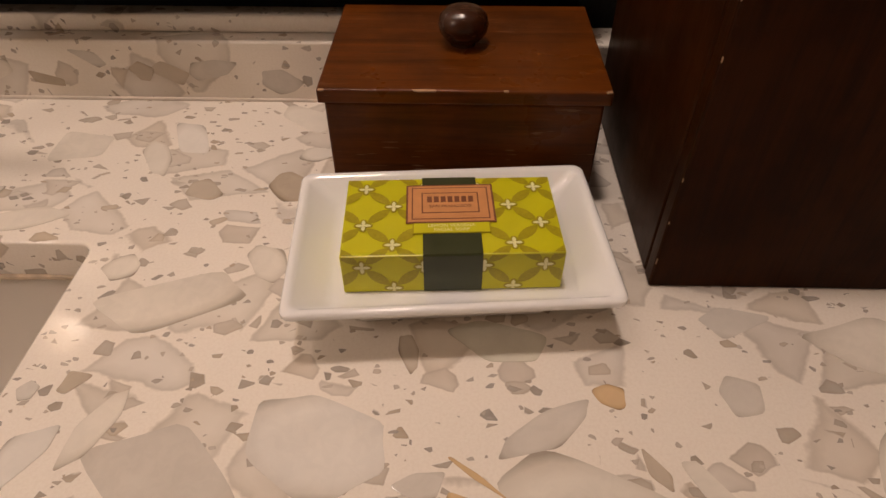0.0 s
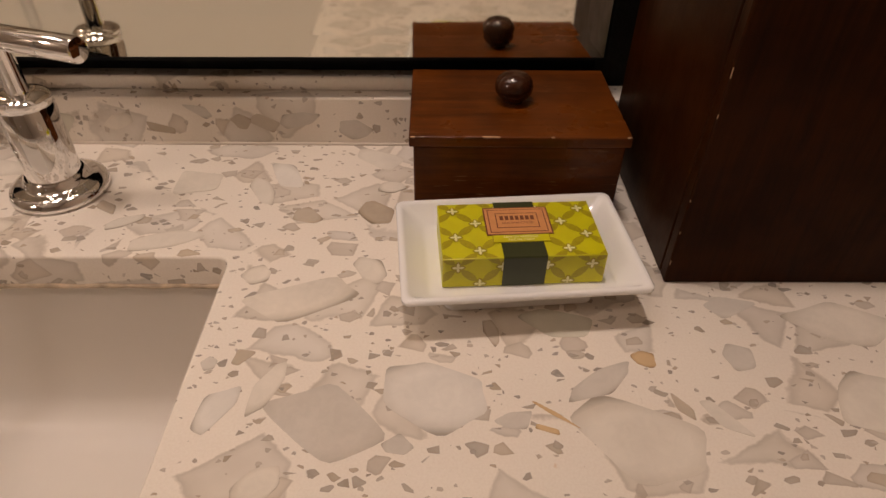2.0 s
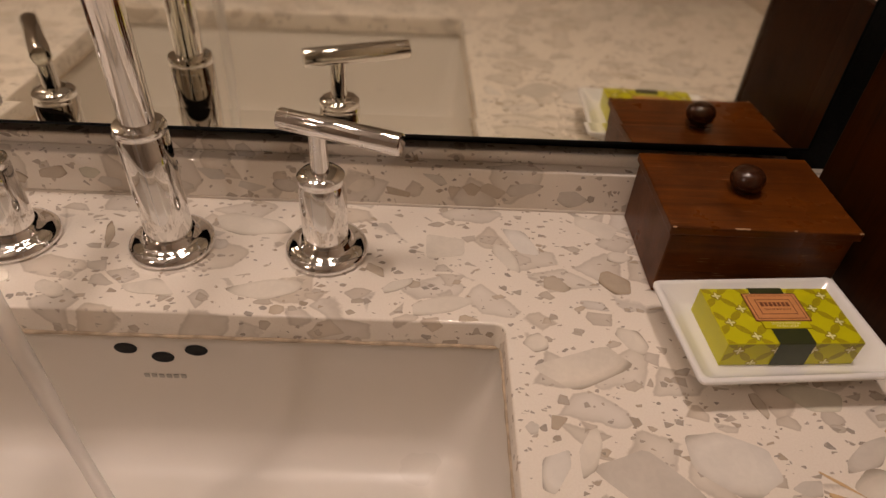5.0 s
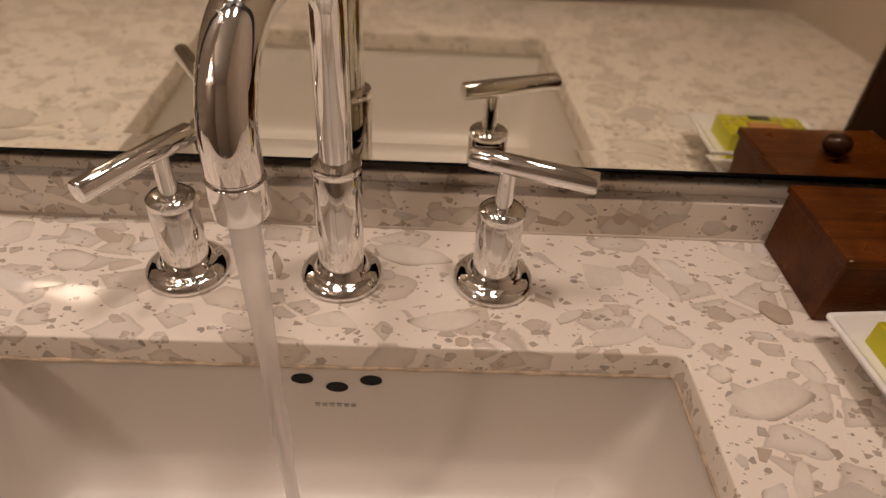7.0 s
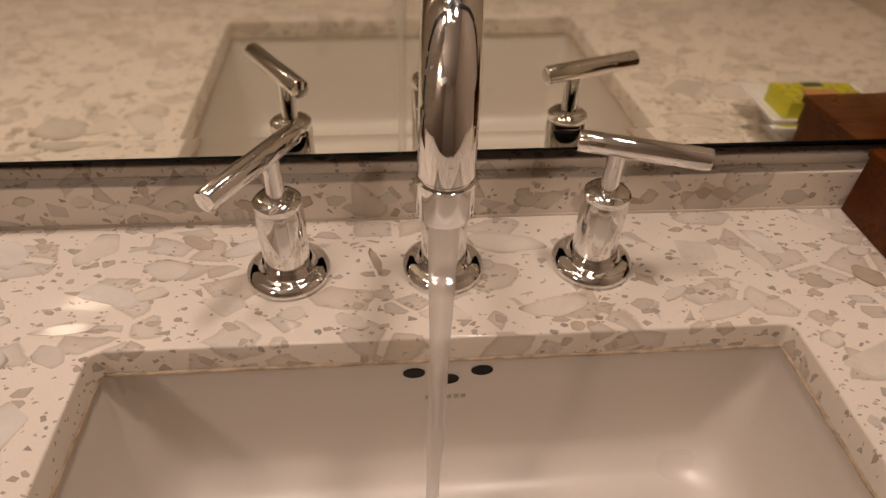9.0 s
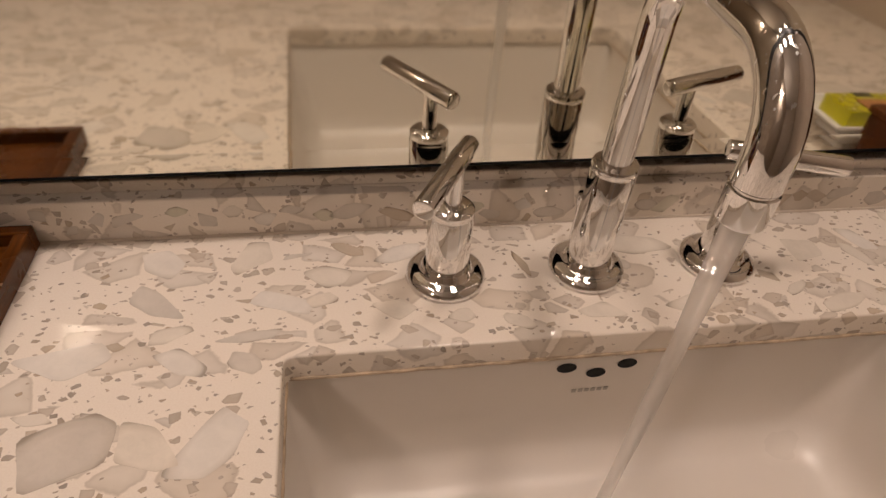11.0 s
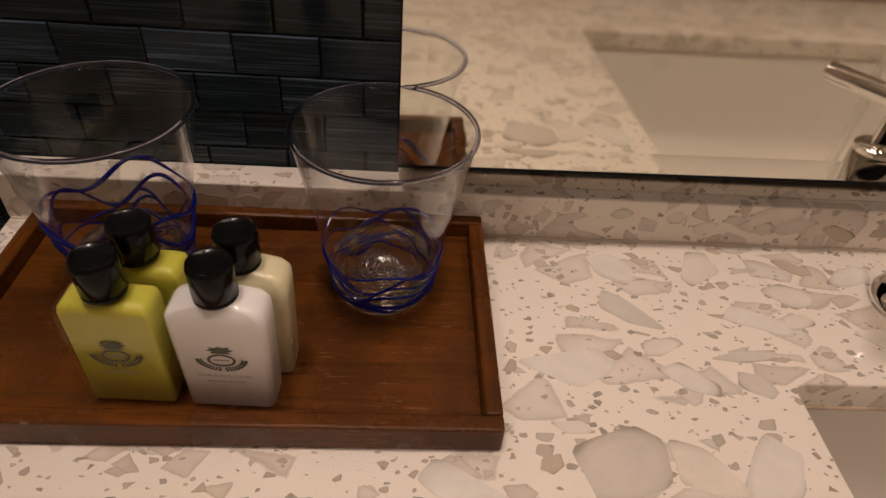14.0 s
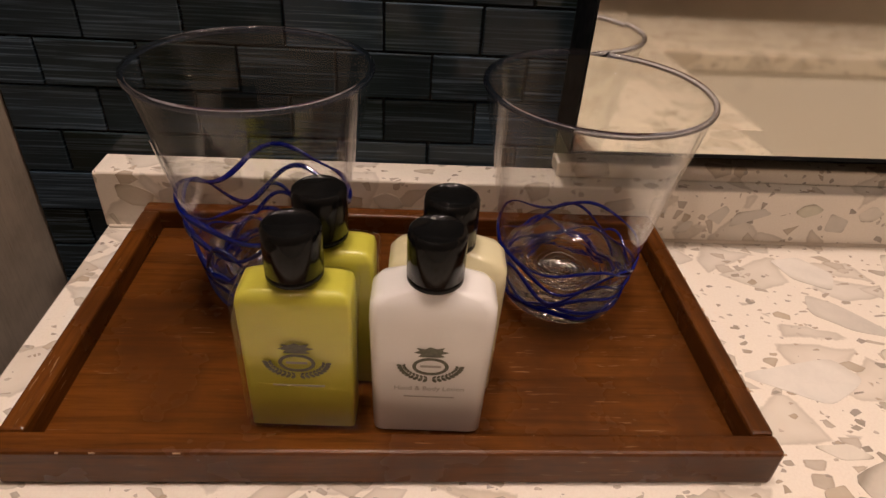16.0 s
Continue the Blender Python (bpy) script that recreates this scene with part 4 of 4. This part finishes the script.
def crest(parent, y, z, scale, ink):
    """A small printed crest: cap, oval and two leafy sprays, as plain shapes."""
    def at(u, v):
        return (u * scale, y, z + v * scale)

    cap = [(-1.3, 2.9), (-2.2, 3.0), (-1.7, 3.6), (-3.0, 3.9), (-2.0, 4.4), (-2.5, 5.0), (-1.0, 4.8), (-0.2, 5.3), (0.9, 4.9), (2.3, 5.2), (1.8, 4.5), (3.1, 4.1), (1.7, 3.6), (2.4, 3.1), (1.3, 2.9)]
    part("printed_cap", sheet(cap, at), ink, parent, "grey green printed crest")
    ring = bmesh.new()
    rows = [[ring.verts.new(at(a * math.cos(2 * math.pi * k / 32), 0.7 + c * math.sin(2 * math.pi * k / 32))) for k in range(32)] for a, c in ((2.5, 1.45), (3.15, 2.1))]
    for k in range(32):
        j = (k + 1) % 32
        ring.faces.new((rows[0][k], rows[0][j], rows[1][j], rows[1][k]))
    part("printed_oval", ring, ink, parent)
    part("printed_name", sheet([(-1.8, 0.45), (1.8, 0.45), (1.8, 1.0), (-1.8, 1.0)], at), FAINT_INK, parent)
    # two leafy sprays that rise from below round the oval
    for s in (-1, 1):
        leaves = bmesh.new()
        for k in range(9):
            f = k / 8
            a = radians(-84 + 78 * f)
            cu, cv = 4.3 * math.cos(a) + 0.5 * f, 0.7 + 2.9 * math.sin(a)
            for turn, size in ((60, 1.20), (-35, 0.85)):
                t = a + radians(90 - turn)
                du, dv = math.cos(t), math.sin(t)
                leaf = [(0, 0), (0.35, 0.30), (0.8, 0.22), (1.0, 0.0), (0.8, -0.22), (0.35, -0.30)]
                sheet([(s * (cu + size * (p * du - q * dv)), cv + size * (p * dv + q * du)) for p, q in leaf], at, leaves)
        part("printed_spray", leaves, ink, parent)


def bottle(m, kind):
    look_of = {"lime": ("clear toiletry bottle of lime green liquid, black cap", LIQUID), "white": ("white lotion bottle with black screw cap", LOTION), "cream": ("cream coloured lotion bottle with black screw cap", CREAM)}[kind]
    thing = tagged(empty("toiletry_bottle", m), look_of[0], "bottle", "toiletry bottles on the tray")
    w, d, g = 0.0205, 0.0095, 1.12
    rows = []
    if kind == "lime":
        spec = ((w - 0.001, d - 0.001, 0.0, 0.0015), (w, d, 0.0012, 0.0016), (w, d, 0.0490, 0.0016), (w - 0.0006, d - 0.0004, 0.0515, 0.002), (w - 0.003, d - 0.002, 0.0532, 0.003), (0.0082, 0.0068, 0.0542, 0.0066), (0.0075, 0.0068, 0.0565, 0.0066))
    else:
        spec = ((w - 0.0016, d - 0.001, 0.0, 0.003), (w - 0.0006, d, 0.0012, 0.0035), (w + 0.0008, d, 0.044, 0.004), (w + 0.0004, d, 0.0500, 0.004), (w - 0.0022, d - 0.001, 0.0528, 0.004), (w - 0.0085, d - 0.002, 0.0548, 0.005), (0.0075, 0.0068, 0.0558, 0.0066), (0.0072, 0.0066, 0.0568, 0.0064))
    for ww, dd, z, r in spec:
        rows.append([(x, y, z * g * 1.07) for x, y in rounded(-ww, ww, -dd, dd, min(r, dd - 0.0002), 5)])
    body = part("body", loops(rows), THIN_GLASS if kind == "lime" else look_of[1], thing, smooth=True, angle=45)
    if kind == "lime":
        fill = [[(x, y, z * g * 1.07) for x, y in rounded(-ww + 0.0017, ww - 0.0017, -dd + 0.0011, dd - 0.0011, max(0.0012, min(r, dd - 0.002)), 5)] for ww, dd, z, r in ((w - 0.0010, d - 0.0010, 0.0018, 0.002),) + spec[1:5]]
        part("liquid", loops(fill), LIQUID, thing, "lime green liquid", smooth=True, angle=45)
    part("cap", lathe([(r, z * g) for r, z in ((0.0, 0.0590), (0.0090, 0.0590), (0.0094, 0.0594), (0.0094, 0.0606), (0.0091, 0.0610), (0.0095, 0.0614), (0.0096, 0.0740), (0.0092, 0.0758), (0.0084, 0.0764), (0.0078, 0.0758), (0.0, 0.0756))], 40), BLACK_PLASTIC, thing, "glossy black screw cap", smooth=True, angle=50)
    y = -d - 0.00015
    crest(body, y, 0.0335, 0.0020, LABEL_INK)
    if kind == "white":
        text_part("label_words", "Hand & Body Lotion", 0.0030, FAINT_INK, body, pose(0, y, 0.0240, 90))
        part("fine_print", box(-0.009, 0.009, y, y + 0.0001, 0.0195, 0.0200), FAINT_INK, body)
    else:
        part("fine_print", box(-0.009, 0.009, y, y + 0.0001, 0.0235, 0.0243), FAINT_INK, body)
    return thing


bottle(pose(-0.5485, -0.1325, TRAY_TOP, 0, 0, -2), "lime")
bottle(pose(-0.5425, -0.1100, TRAY_TOP, 0, 0, -2), "lime")
bottle(pose(-0.5030, -0.1335, TRAY_TOP, 0, 0, -2), "white")
bottle(pose(-0.4975, -0.1130, TRAY_TOP, 0, 0, -2), "cream")


# ---- stone chips let into the counter ----
# x, y, half length, half width, turn, tone
CHIPS_RIGHT = [
    (0.255, -0.147, 0.031, 0.013, 18, 0), (0.280, -0.217, 0.027, 0.020, -10, 1), (0.327, -0.205, 0.026, 0.017, -8, 4),
    (0.408, -0.228, 0.029, 0.018, -10, 0), (0.471, -0.153, 0.017, 0.0085, 0, 1), (0.398, -0.198, 0.017, 0.006, 34, 1),
    (0.463, -0.185, 0.008, 0.008, 0, 1), (0.235, -0.041, 0.020, 0.009, -60, 4), (0.222, -0.055, 0.017, 0.006, -68, 0),
    (0.179, -0.046, 0.021, 0.017, -5, 0), (0.252, -0.080, 0.009, 0.007, -40, 2), (0.292, -0.126, 0.011, 0.007, -60, 0),
    (0.236, -0.212, 0.013, 0.007, 70, 4), (0.254, -0.200, 0.015, 0.006, 65, 0), (0.385, -0.164, 0.018, 0.011, -15, 3),
    (0.352, -0.169, 0.009, 0.003, -76, 2),
]
CHIPS_RIGHT_FAR = [
    (0.311, -0.230, 0.006, 0.005, 0, 1), (0.358, -0.218, 0.010, 0.0045, 8, 1), (0.429, -0.211, 0.0075, 0.003, -63, 2),
    (0.446, -0.217, 0.013, 0.006, -48, 0), (0.292, -0.020, 0.022, 0.011, -30, 0), (0.292, -0.076, 0.013, 0.008, -50, 2),
    (0.178, -0.102, 0.024, 0.007, 14, 0), (0.521, -0.164, 0.025, 0.014, -5, 0), (0.510, -0.211, 0.020, 0.013, 40, 0),
    (0.260, -0.246, 0.010, 0.007, 40, 0), (0.420, -0.186, 0.006, 0.004, -20, 5), (0.375, -0.215, 0.011, 0.0010, -36, 5), (0.371, -0.222, 0.005, 0.0025, -25, 5),
    (0.235, -0.130, 0.008, 0.006, 30, 0), (0.226, -0.188, 0.004, 0.004, 0, 1), (0.240, -0.184, 0.006, 0.005, 60, 2),
]
CHIPS_LEFT = [
    (-0.292, -0.064, 0.025, 0.0095, -39, 1), (-0.333, -0.107, 0.029, 0.017, -10, 4), (-0.234, -0.026, 0.018, 0.014, 35, 0),
    (-0.292, -0.026, 0.021, 0.012, -38, 4), (-0.203, -0.026, 0.012, 0.003, 16, 1), (-0.230, -0.098, 0.021, 0.004, 5, 1),
    (-0.231, -0.118, 0.012, 0.008, -42, 1), (-0.243, -0.170, 0.029, 0.013, 52, 4), (-0.318, -0.168, 0.026, 0.018, 22, 1),
    (-0.278, -0.170, 0.023, 0.012, -30, 0), (-0.389, -0.185, 0.028, 0.014, -27, 4), (-0.269, -0.115, 0.015, 0.008, -32, 4),
    (-0.214, -0.071, 0.026, 0.011, -18, 4), (-0.181, -0.049, 0.017, 0.009, -10, 0), (-0.167, -0.022, 0.014, 0.006, -32, 2),
    (-0.338, -0.146, 0.010, 0.005, -6, 0),
]
CHIPS_BACK = [
    (-0.278, -0.093, 0.013, 0.006, 13, 0), (-0.096, -0.092, 0.009, 0.007, 20, 0), (0.043, -0.030, 0.030, 0.011, -8, 0),
    (-0.187, -0.070, 0.012, 0.006, 20, 0), (0.150, -0.086, 0.011, 0.004, 30, 0),
    (-0.045, -0.046, 0.012, 0.003, -75, 2), (-0.130, -0.028, 0.018, 0.008, 25, 4), (0.000, -0.097, 0.020, 0.008, -6, 0),
    (0.070, -0.094, 0.022, 0.009, 10, 0), (-0.060, -0.100, 0.012, 0.006, -20, 0), (-0.140, -0.082, 0.018, 0.010, -25, 0),
    (0.135, -0.072, 0.010, 0.004, -40, 2), (0.300, -0.050, 0.008, 0.006, 10, 0), (-0.352, -0.166, 0.007, 0.005, 30, 2),
]


def stone_chip(x, y, a, b2, turn, tone, rnd, lift, parent=None, face=None):
    """One broken chip: an uneven outline about one unit wide, stretched to its size."""
    n = rnd.choice((4, 4, 5, 5, 6, 6))
    start = rnd.uniform(0, 6.28)
    ring = []
    for k in range(n):
        t = start + 2 * math.pi * (k + rnd.uniform(-0.30, 0.30)) / n
        r = rnd.uniform(0.86, 1.30)
        ring.append((r * math.cos(t), r * math.sin(t)))
    pts = []
    for k in range(n):
        (x0, y0), (x1, y1) = ring[k], ring[(k + 1) % n]
        bow = rnd.uniform(-0.06, 0.05)
        mx, my2 = (x0 + x1) / 2, (y0 + y1) / 2
        for f in (0.07, 0.22, 0.40, 0.60, 0.78, 0.93):
            g = 4 * f * (1 - f) * bow
            pts.append((x0 + (x1 - x0) * f + mx * g + rnd.uniform(-0.022, 0.022), y0 + (y1 - y0) * f + my2 * g + rnd.uniform(-0.022, 0.022)))
    for _ in range(1):
        pts = [(0.25 * p[0] + 0.5 * q[0] + 0.25 * r[0], 0.25 * p[1] + 0.5 * q[1] + 0.25 * r[1]) for p, q, r in zip(pts[-1:] + pts[:-1], pts, pts[1:] + pts[:1])]
    rows = [[(px, py, -0.001) for px, py in pts], [(px, py, 0.00010) for px, py in pts], [(px * 0.97, py * 0.97, 0.00014) for px, py in pts]]
    ob = part("stone_chip", loops(rows), CHIPS[tone], parent or countertop)
    ob.matrix_world = (face or pose(0, 0, C)) @ pose(x, y, lift, 0, 0, turn) @ Matrix.Diagonal((a, b2, 1, 1))
    return ob


chip_rnd = random.Random(21)
for order, spec in enumerate(CHIPS_RIGHT + CHIPS_RIGHT_FAR + CHIPS_LEFT + CHIPS_BACK):
    stone_chip(*spec, chip_rnd, 0.000004 * order)
# chips in the upright face of the backsplash, cut off by neither edge
splash_rnd = random.Random(33)
chip_x = LEFT_END + 0.02
while chip_x < 0.30:
    long, low = splash_rnd.uniform(0.006, 0.014), splash_rnd.uniform(0.0045, 0.0095)
    high = splash_rnd.uniform(low + 0.003, SPLASH - C - low - 0.004)
    stone_chip(chip_x, high, long, low * 0.8, splash_rnd.uniform(-25, 25), splash_rnd.choice((0, 1, 3, 1, 4, 2)), splash_rnd, 0.0, backsplash, pose(0, 0, C, 90))
    chip_x += long * splash_rnd.uniform(1.7, 3.0)

# ---- glass bricks of the wall ----
PITCH_X, PITCH_Z, JOINT = 0.0492, 0.0249, 0.0010
tile_me = None
for row in range(-8, 13):
    z = 0.9203 + row * PITCH_Z
    for col in range(-2, 6):
        x = -0.4765 - col * PITCH_X + (0.0 if row % 2 else -PITCH_X / 2)
        x0, x1 = x - PITCH_X + JOINT / 2, x - JOINT / 2
        if x1 < LEFT_WALL + 0.004 or x0 > -0.345:
            continue
        cut = max(x0, LEFT_WALL + 0.001)
        if tile_me is None or cut != x0:
            bm = box(-(x1 - cut) / 2, (x1 - cut) / 2, 0, 0.006, -(PITCH_Z - JOINT) / 2, (PITCH_Z - JOINT) / 2, 0.0006, 1)
            me = bpy.data.meshes.new("glass_brick")
            bm.to_mesh(me)
            bm.free()
            me.materials.append(TILE)
            if cut == x0:
                tile_me = me
        else:
            me = tile_me
        ob = new("glass_brick", me)
        ob.parent = wall_north
        # the bricks behind the backsplash stand back of it
        ob.location = ((cut + x1) / 2, WALL_Y + 0.0012 + 0.0004 * ((row * 7 + col * 3) % 3), z + PITCH_Z / 2)
